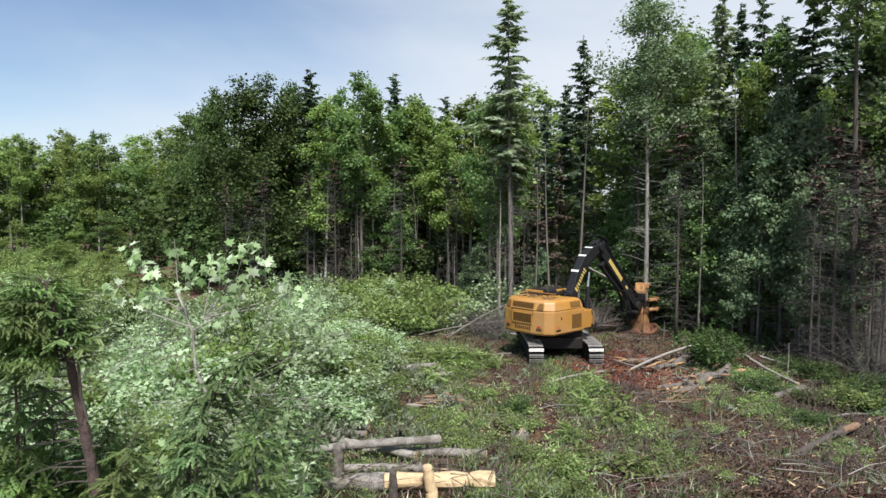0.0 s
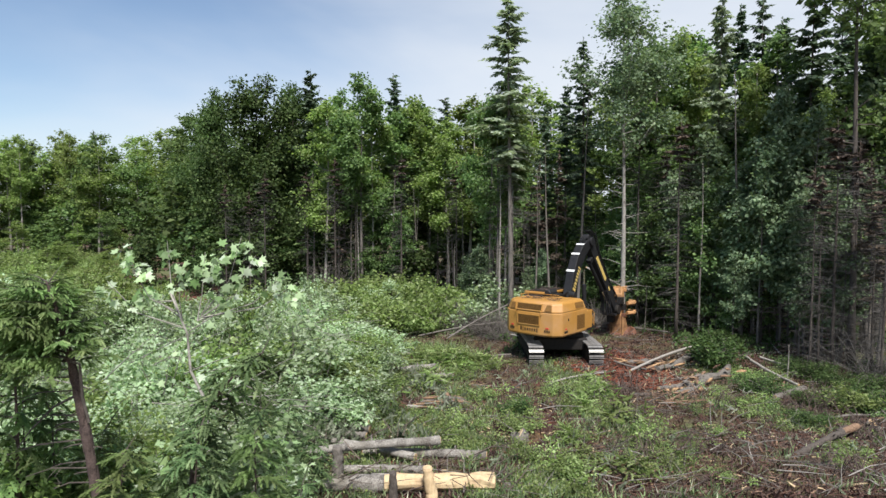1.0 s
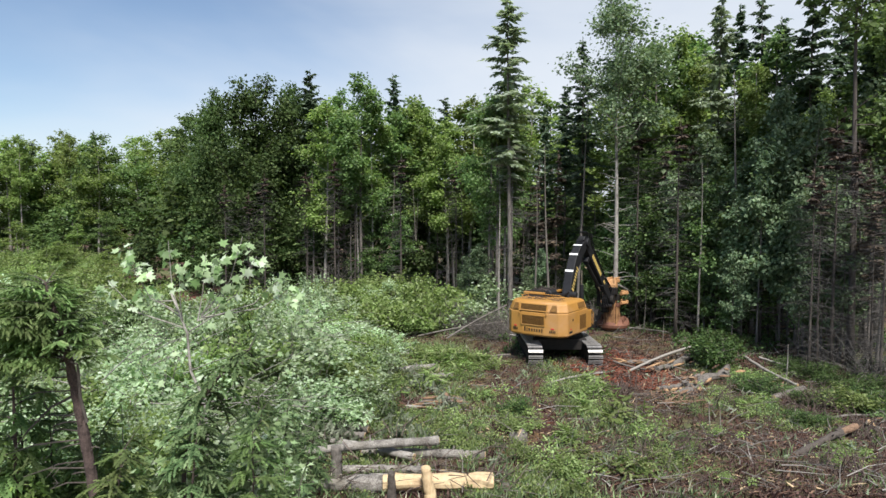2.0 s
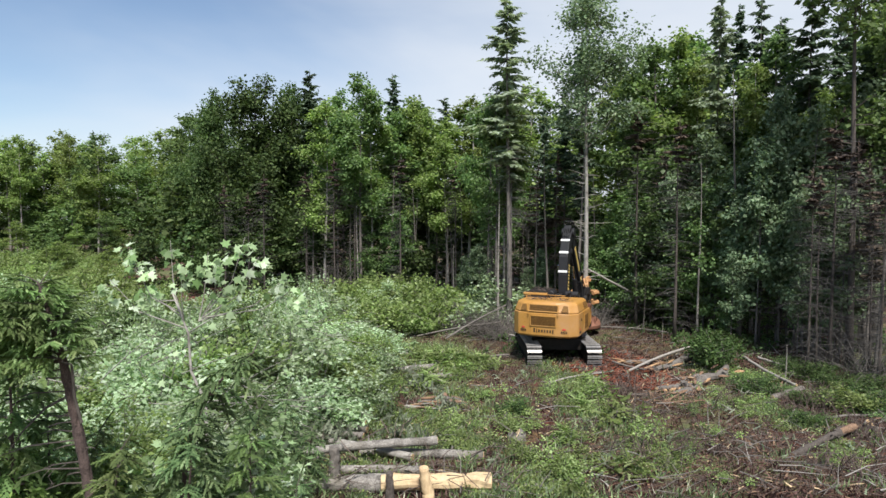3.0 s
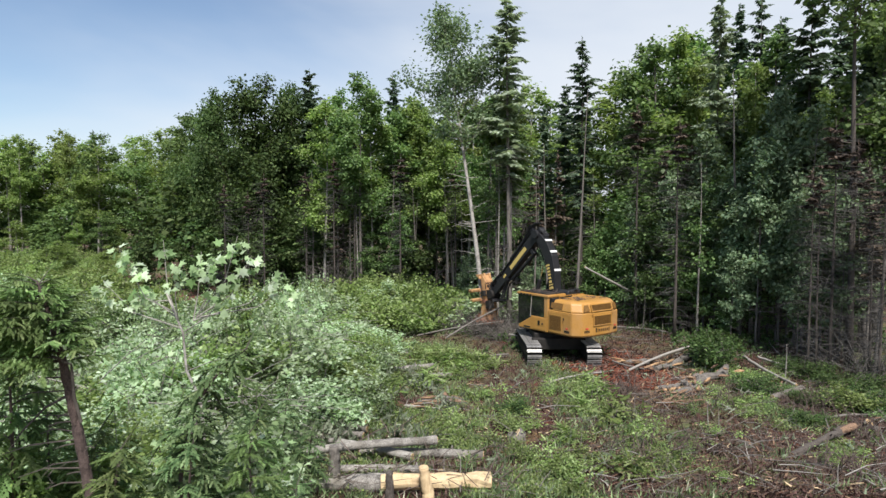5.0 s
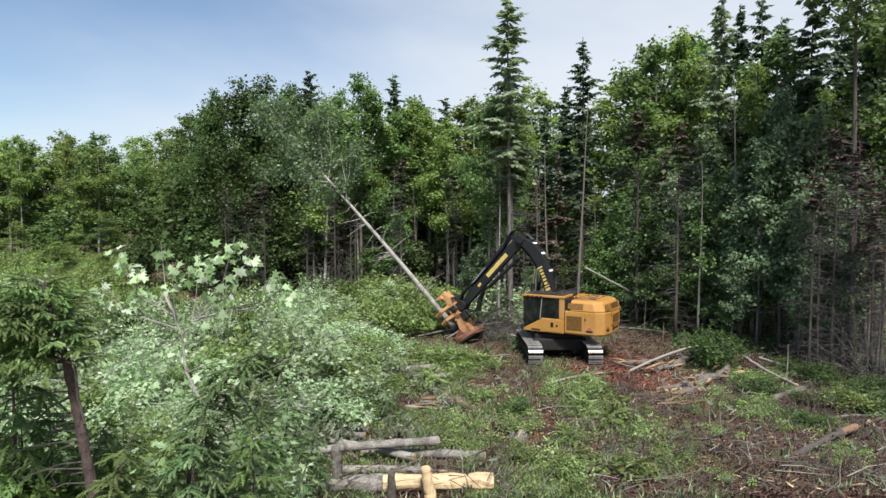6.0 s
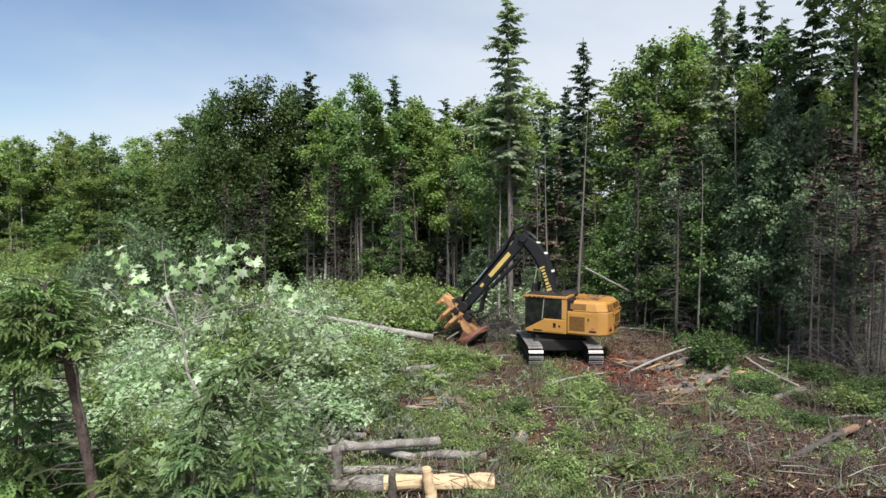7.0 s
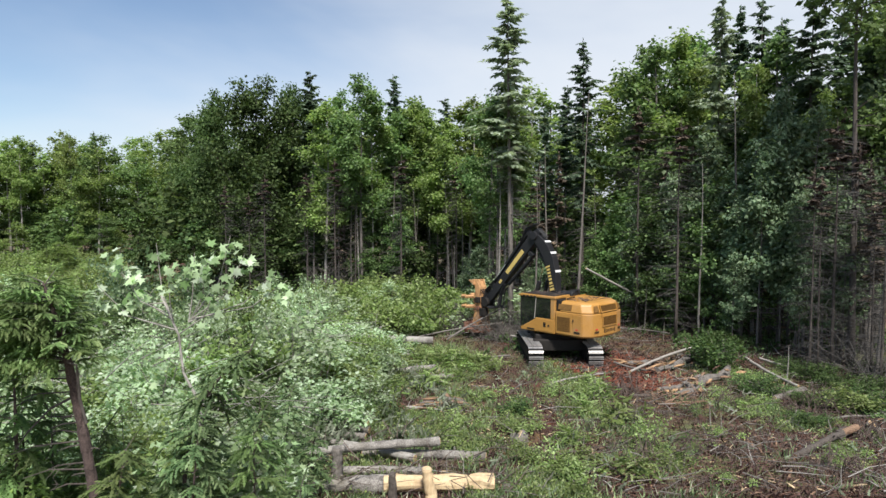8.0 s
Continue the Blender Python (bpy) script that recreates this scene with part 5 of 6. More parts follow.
def maple_sapling():
    """Tall thin maple whose leafy top stands above the heap."""
    rng, nr = random.Random(61), np.random.RandomState(61)
    base = Vector((-3.84, 9.5, 0))
    root = thing("maple_sapling", Matrix.Translation(base), "thin young maple with large pale wind-blown leaves", "tree")
    fork = Vector((-0.45, 0.1, 4.75))
    part("trunk", Geo().tube([(0.1, 0, -0.1), (0.1, 0.03, 1.6), (0.06, 0.05, 3.0), (-0.16, 0.05, 3.5), (-0.2, 0.08, 4.1), fork], [0.038, 0.033, 0.028, 0.022, 0.019, 0.015], 8, True, 0.08, rng), M_BARK_PALE, root, "", None, 0, True)
    wood, items = Geo(), []
    ends = [(-1.05, 0.2, 5.45), (-0.75, -0.3, 5.2), (-0.5, 0.3, 5.6), (-0.15, -0.2, 5.25), (0.05, 0.3, 5.4), (0.35, -0.1, 5.3), (0.62, 0.2, 5.65), (0.9, -0.1, 5.35), (1.25, 0.2, 5.05), (1.45, 0.0, 4.9),
            (-0.9, 0.1, 4.85), (0.55, -0.3, 4.9), (-1.15, -0.2, 5.0)]
    for e in ends:
        e = Vector((e[0] * 1.12, e[1], e[2]))
        s = Vector((-0.2, 0.08, 4.1)).lerp(fork if e.x < 0 else Vector((0.15, 0.08, 4.5)), rng.random())
        mid = s.lerp(e, 0.5) + Vector((e.x * 0.12, 0, -0.12))
        part("branch", Geo().tube([s, mid, e], [0.012, 0.008, 0.004], 5, False), M_BARK_PALE, root)
        for k in range(4):
            u = 0.74 + 0.075 * k
            c = mid.lerp(e, u * 2 - 1) + Vector((rng.gauss(0, 0.1), rng.gauss(0, 0.1), rng.gauss(0, 0.07)))
            wood.tube([mid.lerp(e, max(0, u * 2 - 1.15)), c], [0.004, 0.002], 3, False)
            for j in range(rng.randint(3, 5)):
                q = c + Vector((rng.gauss(0, 0.06), rng.gauss(0, 0.06), rng.gauss(0, 0.06)))
                items.append((tuple(q), (rng.uniform(0.0, 1.0), rng.uniform(-0.6, 0.5), rng.uniform(-1.0, 0.4)), (rng.uniform(-0.9, 0.4), rng.uniform(-1.0, -0.2), rng.uniform(0.2, 1.0)), rng.uniform(0.11, 0.18)))
    for k in range(8):
        q = Vector((rng.gauss(0.1, 0.55), rng.gauss(0, 0.4), rng.uniform(2.2, 4.6)))
        items.append((tuple(q), (rng.uniform(-0.3, 1.0), rng.uniform(-0.6, 0.6), rng.uniform(-0.8, 0.4)), (rng.uniform(-0.7, 0.5), -0.6, rng.uniform(0.2, 0.9)), rng.uniform(0.1, 0.17)))
        wood.tube([q, q.lerp(Vector((0, 0.05, q.z - 0.3)), 0.9)], [0.003, 0.006], 3, False)
    part("branch_wood", wood, M_BARK, root, kind="stuff")
    P, D, N, L = arrays(items)
    part("leaves", card_mesh("leaves", M_LEAF_MAPLE, P, D, N, L, MAPLE), M_LEAF_MAPLE, root)
    SWAYING.append((root, root.matrix_basis.copy(), 1.0, [(0, 0, 0), (0.5, -0.7, 0.3), (1.0, -1.2, 0), (1.5, -1.1, 0.4), (2.2, -0.4, 0), (2.8, 0.2, 0.3), (3.5, 0.2, 0), (4.5, -0.5, 0.5), (5.2, -1.2, 0), (6.0, -1.8, 0.3),
                                                         (6.5, -1.9, 0), (7.0, -1.6, 0.6), (7.5, -2.2, 0.2), (8.0, -2.9, 0)]))


maple_sapling()

# young spruces close to the camera, bough by bough
def comb(n, wide):
    """Outline of a spruce twig: a thin stem with n pairs of forward-swept needle tufts."""
    right = [q for k in range(n) for q in ((0.02, 0.04 + 0.86 * k / n, 0.0), (wide * (1 - 0.45 * k / n), 0.16 + 0.86 * k / n, -0.03))]
    return np.array([(0, 0, 0)] + right + [(0, 1.08, -0.1)] + [(-x, y, z) for x, y, z in right[::-1]])


SPIKE = comb(4, 0.15)


def at_length(pts, u):
    f = max(0.0, min(0.999, u)) * (len(pts) - 1)
    return Vector(pts[int(f)]).lerp(Vector(pts[int(f) + 1]), f - int(f))


def fir_bough(root, rng, p0, az, length, rise, droop, needle, card, dense, shape, label=""):
    """One bough: a bending stem, and two rows of side twigs dressed with needles."""
    d = Vector((math.cos(az), math.sin(az), 0))
    side = Vector((-d.y, d.x, 0))

    def along(u):
        return p0 + d * length * u + Vector((0, 0, (rise * u - droop * u * u) * length))

    wood = Geo().tube([along(u) for u in (0, 0.33, 0.66, 1)], [0.007 + 0.008 * length, 0.01, 0.007, 0.003], 5, False)
    items = []
    n = max(5, int(length * dense))
    for j in range(n):
        u = 0.1 + 0.9 * (j + rng.random()) / n
        q = along(u)
        for sg in (-1, 1):
            tl = max(0.07, length * 0.46 * (1 - 0.8 * u) * rng.uniform(0.55, 1.15))
            t = (d * rng.uniform(0.5, 1.0) + side * sg * rng.uniform(0.5, 1.0) + Vector((0, 0, rng.uniform(-0.55, 0.12)))).normalized()
            m = max(1, int(tl / (card * 0.55)))
            for k in range(m):
                p = q + t * tl * k / m + Vector((0, 0, -0.25 * tl * (k / m) ** 2))
                items.append((tuple(p), tuple(t + Vector((rng.gauss(0, 0.22), rng.gauss(0, 0.22), rng.gauss(-0.1, 0.2)))), (rng.gauss(0, 0.4), rng.gauss(0, 0.4), 1), card * rng.uniform(0.8, 1.25)))
                if k and rng.random() < 0.7:
                    v = t + side * sg * rng.choice((-0.9, 0.9)) + Vector((0, 0, rng.uniform(-0.5, 0.1)))
                    items.append((tuple(p), tuple(v), (rng.gauss(0, 0.4), rng.gauss(0, 0.4), 1), card * rng.uniform(0.6, 1.0)))
        items.append((tuple(q), tuple(d + Vector((0, 0, rise - 2 * droop * u))), (0, 0, 1), card))
    ob = part("bough", wood, M_BARK_DARK, root, label)
    P, D, N, L = arrays(items)
    part("needle_spray", card_mesh("needle_spray", needle, P, D, N, L, shape), needle, ob)


def bough_spruce(name, seed, pts, radii, u0, n, reach, needle, label, card=0.12, dense=17, shape=SPIKE, droop=0.5, lean_az=None, lean_by=0.0, rise=0.25):
    """Spruce close by: trunk along pts, n boughs from u0 of its height to the top, reach(u) long."""
    rng = random.Random(seed)
    root = thing(name, Matrix(), label, "tree")
    part("trunk", Geo().tube([at_length(pts, k / 40) for k in range(41)], [float(np.interp(k / 40 * (len(radii) - 1), range(len(radii)), radii)) * rng.uniform(0.88, 1.12) for k in range(41)], 10, True, 0.12, rng), M_BARK_SCALY, root, "dark scaly trunk")
    for k in range(n):
        u = u0 + (1 - u0) * (k + rng.random() * 0.8) / n
        az = k * 2.4 + rng.uniform(-0.5, 0.5)
        far = 1.0 if lean_az is None else 1.0 + lean_by * math.cos(az - lean_az)
        fir_bough(root, rng, at_length(pts, u), az, reach(u) * far * rng.uniform(0.7, 1.2), rise + 0.5 * max(0, u - 0.6), droop * rng.uniform(0.7, 1.3), needle, card, dense, shape)
    fir_bough(root, rng, at_length(pts, 0.985), 1.0, 0.16, 1.5, 0.1, needle, card, 40, shape)
    return root


def young(name, seed, h, r, needle, label, bend=0.0, droop=0.55, n=40):
    pts = [(bend * (z / h) ** 2, 0.0, z) for z in np.linspace(-0.1, h, 7)]
    return bough_spruce(name, seed, pts, [0.04 - 0.035 * i / 6 for i in range(7)], 0.1, n, lambda u: 0.16 + r * (1 - u) ** 0.75, needle, label, droop=droop, dense=20, card=0.2)


YOUNG = [young("young_spruce", 71, 3.0, 0.95, M_NEEDLE_NEAR, "young spruce with drooping green sprays"),
         young("olive_spruce", 73, 3.0, 1.05, M_NEEDLE_OLIVE, "young spruce with hanging olive-green sprays", 0.3, 0.75),
         young("dark_spruce", 74, 3.0, 0.9, M_NEEDLE_DEEP, "young spruce with dark feathery sprays", 0.2, 0.6)]
taken = set()
for k, (x, y, h, v) in enumerate(((-3.3, 10.4, 2.5, 2), (-3.53, 11.4, 2.4, 0), (-6.55, 9.2, 3.3, 0), (-2.84, 12.6, 1.5, 2), (-3.75, 9.3, 2.2, 2), (-3.65, 13.6, 2.0, 2),
                                 (-4.4, 7.7, 2.85, 1), (-3.5, 8.0, 3.0, 2), (-2.75, 8.6, 2.75, 0), (-2.25, 8.7, 1.9, 2), (-5.4, 8.9, 2.7, 1), (-5.9, 8.9, 3.0, 0), (-6.15, 8.5, 4.75, 0))):
    src = YOUNG[v]
    ob = copy_thing(src, Matrix()) if v in taken else src
    taken.add(v)
    f = h / 3.0
    ob.matrix_basis = Matrix.Translation((x, y, height(x, y))) @ spin("Z", (77 * k) % 50 - 25 + (0 if v else 40 * k)) @ Matrix.Diagonal((f ** 0.5, f ** 0.5, f, 1))

# a spruce bent over by the cut tops, its leader hanging out to one side
BENT = bough_spruce("bent_spruce", 75, [(0, 0, -0.1), (0.05, 0, 1.4), (0.15, 0, 2.6), (0.4, 0, 3.3), (0.8, 0, 3.8), (1.15, 0, 4.05)], [0.05, 0.042, 0.034, 0.024, 0.015, 0.006], 0.38, 26,
                    lambda u: 0.25 + 0.75 * (1 - u), M_NEEDLE_DEEP, "bent spruce whose dark feathery leader hangs over", droop=0.9, rise=0.1, card=0.2, dense=20)
BENT.matrix_basis = Matrix.Translation((-3.8, 8.5, 0))
SWAYING.append((BENT, BENT.matrix_basis.copy(), 1.3, [(0.5 * j, math.sin(1.1 * j), 0.6 * math.cos(0.9 * j)) for j in range(17)]))

# the ragged spruce: green crown on a bare trunk with broken limbs
RAG = [(0.0, 0, -0.1), (-0.17, 0, 1.2), (-0.33, 0, 2.22), (-0.44, 0, 2.99), (-0.53, 0, 3.44), (-0.63, 0, 4.05), (-0.78, 0, 4.65), (-0.97, 0.05, 5.1)]
NEARBY = bough_spruce("ragged_spruce", 72, RAG, [0.095, 0.082, 0.07, 0.066, 0.06, 0.052, 0.032, 0.012], 0.7, 44, lambda u: 0.95 - 0.6 * (u - 0.73) / 0.27, M_NEEDLE_NEAR,
                      "ragged spruce with green crown above a bare broken trunk", card=0.15, dense=36, shape=comb(5, 0.15), droop=0.16, lean_az=math.pi, lean_by=0.55)


def dead_limbs():
    rng = random.Random(76)
    part("broken_stem", Geo().tube([(-0.37, -0.06, 3.2), (-0.44, -0.08, 3.55), (-0.46, -0.08, 3.9), (-0.47, -0.08, 4.0), (-0.62, -0.05, 4.03)], [0.02, 0.019, 0.017, 0.016, 0.014], 7, True, 0.15, rng), M_BARK_DARK, NEARBY, "broken side stem")
    for pts, r in ([[(-0.57, -0.03, 3.55), (-0.82, -0.1, 3.42), (-1.1, -0.15, 3.12), (-1.3, -0.15, 2.85)], 0.02], [[(-0.6, 0, 4.02), (-0.95, -0.05, 4.04), (-1.4, -0.1, 4.0)], 0.024]):
        part("dead_limb", Geo().tube(pts, [r * (1 - 0.25 * i) for i in range(len(pts))], 6, True, 0.12, rng), M_BARK_DARK, NEARBY)
    for z, l in ((3.8, 0.75), (3.62, 0.7), (3.92, 0.6), (3.28, 0.8), (2.95, 0.9), (2.55, 0.8), (3.2, 0.35), (3.05, 0.5), (2.9, 0.3), (2.65, 0.6), (2.5, 0.25), (2.35, 0.45), (3.35, 0.2), (2.0, 0.5), (1.6, 0.5), (3.7, -0.2), (2.8, -0.18), (2.4, -0.25)):
        x = -0.155 * z + 0.02
        a, b = rng.uniform(-0.3, 0.1), rng.uniform(-0.06, 0.05)
        limb = Geo().tube([(x, 0, z), (x - 0.6 * l, a * abs(l), z + b), (x - l, 1.6 * a * abs(l), z + b - 0.12 * abs(l))], [0.012, 0.009, 0.004], 5, True)
        for j in range(3):
            q = Vector((x - l * rng.uniform(0.4, 0.9), a * abs(l), z + b))
            limb.tube([q, q + Vector((-0.14 * rng.random(), rng.uniform(-0.1, 0.1), rng.uniform(-0.14, 0.06)))], [0.005, 0.002], 3, False)
        part("dead_limb", limb, M_BARK_DARK, NEARBY)


dead_limbs()
NEARBY.matrix_basis = Matrix.Translation((-4.42, 8.0, 0))
SWAYING.append((NEARBY, NEARBY.matrix_basis.copy(), 0.35, [(0, 0.1, 0), (0.5, 0.8, 0.2), (1.0, 1.1, 0), (1.5, 2.0, 0.3), (2.2, 1.0, 0), (2.8, 0.1, 0.2), (3.5, -0.6, 0), (4.5, -0.6, 0.3), (5.2, -0.2, 0), (6.0, 0.0, 0.2), (6.5, -0.1, 0), (7.2, 0.2, 0.3), (8.0, 0.1, 0)]))

# broad-leaved maple shoots among them
for x, y, h, w in ((-4.25, 9.3, 3.1, 0.8), (-3.25, 9.3, 2.8, 0.75), (-2.75, 9.9, 2.5, 0.8), (-4.0, 8.6, 2.5, 0.7), (-5.0, 9.8, 3.0, 0.9), (-3.4, 10.6, 2.9, 0.8)):
    copy_thing(BUSH_D, Matrix.Translation((x, y, height(x, y))) @ spin("Z", 70 * x) @ Matrix.Diagonal((w, w, h / 2.2, 1)))


# ================= logs, stumps and poles =================
def log(name, p0, p1, r0, r1, label, bark=None, ends=None, bend=0.03, peeled=None, seed=1, category="log", ragged=0.03):
    """A cut log: uneven bark cylinder with pale end discs."""
    rng = random.Random(seed)
    p0, p1 = Vector(p0), Vector(p1)
    root = thing(name, Matrix.Translation(p0), label, category)
    d = p1 - p0
    n = 17
    side = d.orthogonal().normalized()
    pts = [d * (i / (n - 1)) + side * bend * d.length * math.sin(math.pi * i / (n - 1)) + Vector((rng.uniform(-1, 1), rng.uniform(-1, 1), rng.uniform(-1, 1))) * r0 * (0.07 + 0.5 * ragged) for i in range(n)]
    rad = [(r0 + (r1 - r0) * i / (n - 1)) * rng.uniform(1.0 - ragged, 1.0 + ragged) for i in range(n)]
    cut = n if peeled is None else max(2, int(round(peeled * (n - 1))) + 1)
    part("bark", Geo().tube(pts[:cut], rad[:cut], 14, True, 0.09, rng), bark or M_LOGBARK, root, "", None, 0, ragged < 0.1)
    if cut < n:
        part("peeled_wood", Geo().tube(pts[cut - 1:], [x * rng.uniform(0.84, 0.97) for x in rad[cut - 1:]], 14, True, 0.11, rng), ends or M_FRESH, root, "peeled pale yellow wood")
    for i, j in ((0, 1), (n - 1, n - 2)):
        out = (pts[i] - pts[j]).normalized()
        part("cut_end", Geo().tube([pts[i] - out * 0.01, pts[i] + out * 0.012], [rad[i] * 0.9, rad[i] * 0.88], 12), ends or M_ENDGRAIN, root, "pale sawn end")
    if cut < n:
        for k in range(7):
            i = cut - 2 + k % 2
            a = -2.2 + 0.55 * k
            off = Vector((0, math.cos(a), math.sin(a))) * rad[i] * 0.93
            j = min(n - 2, i + rng.randint(2, 5))
            part("bark_strip", Geo().tube([pts[i] + off, pts[i].lerp(pts[j], 0.6) + off, pts[j] + off * 0.98], [0.045, 0.03, 0.006], 5, True, 0.3, rng), bark or M_LOGBARK, root, "torn strip of bark")
    if r0 > 0.065 and category == "log":
        for k in range(3):
            i = rng.randint(2, cut - 2)
            out = (side * rng.uniform(-1, 1) + Vector((0, -rng.random(), rng.uniform(0.3, 1)))).normalized()
            p = pts[i] + out * rad[i] * 0.8
            part("branch_stub", Geo().tube([p, p + out * rad[i] * rng.uniform(0.5, 1.6)], [rad[i] * 0.26, rad[i] * 0.16], 6, True, 0.2, rng), bark or M_LOGBARK, root)
    return root


LOGS = [
    ("birch_log", (-3.32, 13.83, 0.45), (-0.08, 14.5, 0.48), 0.09, 0.11, "grey birch log lying across the log pile", M_LOGBARK, None),
    ("birch_log", (-3.41, 15.36, 0.25), (-0.66, 14.16, 0.2), 0.07, 0.1, "thin whitish birch log in the log pile", M_BARK_PALE, None),
    ("birch_log", (-1.99, 14.61, 0.14), (1.07, 14.4, 0.14), 0.09, 0.115, "grey birch log in the log pile", M_LOGBARK, None),
    ("birch_log", (-2.29, 13.54, 0.16), (-0.41, 13.54, 0.14), 0.095, 0.105, "grey birch log in the log pile", M_LOGBARK, None),
    ("peeled_log", (-3.61, 12.5, 0.2), (1.11, 12.82, 0.2), 0.15, 0.2, "thick log with torn bark and bare yellow wood", M_LOGBARK, 0.5),
    ("short_log", (-1.9, 22.58, 0.15), (-0.28, 23.18, 0.15), 0.1, 0.13, "short grey log with orange sawn end in the grass", M_LOGBARK, None),
    ("short_log", (-1.01, 21.81, 0.1), (0.4, 22.13, 0.1), 0.08, 0.1, "short thin log in the grass", M_LOGBARK, None),
    ("dark_log", (-3.47, 16.41, 0.2), (-2.0, 16.07, 0.2), 0.09, 0.1, "dark log half buried under cut branches", M_BARK, None),
    ("dark_log", (-3.37, 17.06, 0.2), (-2.11, 16.68, 0.2), 0.08, 0.08, "dark log half buried under cut branches", M_BARK, None),
    ("dark_log", (-2.88, 15.73, 0.2), (-2.04, 15.57, 0.2), 0.08, 0.1, "dark log half buried under cut branches", M_BARK, None),
    ("pale_pole", (7.23, 22.78, 0.1), (12.22, 27.07, 0.3), 0.05, 0.06, "long bare pale pole on the slash", M_DEADWOOD, None),
    ("pale_pole", (3.83, 21.22, 0.06), (6.21, 22.6, 0.08), 0.04, 0.03, "thin bare pale pole on the ground", M_DEADWOOD, None),
    ("grey_log", (7.4, 20.31, 0.1), (8.92, 20.72, 0.1), 0.08, 0.09, "grey log on the slash", M_BARK, None),
    ("pale_pole", (12.4, 24.3, 0.3), (12.45, 20.7, 0.12), 0.065, 0.045, "bare pale pole beside the bushes", M_DEADWOOD, None),
    ("pale_pole", (12.9, 24.2, 0.3), (13.6, 23.0, 0.2), 0.05, 0.035, "bare pale pole beside the bushes", M_DEADWOOD, None),
    ("broken_log", (8.7, 14.5, 0.1), (11.4, 16.2, 0.24), 0.075, 0.09, "broken brown log with orange wood at its end", M_BARK_DARK, 0.72),
    ("grey_pole", (7.25, 15.33, 0.06), (8.06, 14.21, 0.06), 0.04, 0.03, "grey pole on the slash", M_BARK, None),
    ("low_log", (1.3, 12.94, 0.06), (3.27, 12.78, 0.06), 0.06, 0.05, "thin brown log flat on the ground", M_BARK, None),
    ("grey_log", (10.9, 19.37, 0.08), (12.43, 20.31, 0.1), 0.09, 0.1, "grey log beside the bushes", M_BARK, None),
    ("grey_pole", (8.37, 32.1, 0.1), (11.87, 30.22, 0.1), 0.05, 0.04, "grey pole lying behind the machine", M_BARK, None),
    ("leaning_pole", (0.2, 28.9, 0.1), (3.3, 30.6, 1.5), 0.045, 0.03, "grey dead trunk leaning in the brush", M_BARK, None),
    ("leaning_pole", (-1.2, 29.6, 0.1), (3.0, 29.9, 0.75), 0.04, 0.03, "grey dead trunk leaning in the brush", M_BARK, None),
    ("leaning_pole", (-1.35, 31.0, 0.1), (4.71, 33.0, 0.9), 0.065, 0.045, "grey dead trunk leaning in the brush", M_DEADWOOD, None),
    ("leaning_pole", (-0.57, 32.0, 0.1), (2.72, 33.5, 1.05), 0.035, 0.02, "grey dead trunk leaning in the brush", M_DEADWOOD, None),
    ("leaning_pole", (14.58, 35.0, 0.1), (7.57, 31.5, 3.36), 0.085, 0.05, "grey fallen trunk leaning among the trees", M_DEADWOOD, None),
    ("leaning_pole", (4.17, 30.22, 0.1), (2.18, 35.0, 1.98), 0.04, 0.03, "thin dead trunk leaning in the brush", M_DEADWOOD, None),
    ("pale_pole", (3.3, 28.91, 0.3), (5.23, 27.53, 0.1), 0.04, 0.03, "bare pale pole behind the tracks", M_DEADWOOD, None),
    ("grey_pole", (7.08, 24.5, 0.05), (8.0, 23.14, 0.05), 0.04, 0.03, "grey pole on red soil", M_BARK, None),
    ("grey_pole", (11.23, 17.33, 0.06), (12.95, 17.67, 0.06), 0.04, 0.03, "grey pole on the slash", M_BARK, None),
    ("pale_pole", (-1.12, 18.51, 0.06), (0.1, 18.08, 0.06), 0.05, 0.04, "pale split pole in the grass", M_DEADWOOD, None),
    ("pale_pole", (-2.25, 25.39, 0.1), (0.27, 26.14, 0.1), 0.05, 0.04, "pale pole at the edge of the heap", M_DEADWOOD, None),
    ("grey_pole", (1.06, 24.46, 0.06), (2.93, 25.67, 0.06), 0.05, 0.04, "grey pole in the grass", M_BARK, None),
    ("grey_pole", (4.78, 16.26, 0.04), (6.67, 17.39, 0.04), 0.03, 0.02, "grey pole on the slash", M_TWIG, None),
]
for k, (name, p0, p1, r0, r1, label, bark, peeled) in enumerate(LOGS):
    log(name, p0, p1, r0, r1, label, bark, {"peeled_log": M_FRESH, "broken_log": M_ORANGEWOOD}.get(name), {"pale_pole": 0.02, "grey_pole": 0.03, "leaning_pole": 0.02}.get(name, 0.01), peeled, k + 3, "log", {"broken_log": 0.16, "grey_log": 0.14, "peeled_log": 0.06}.get(name, 0.04))
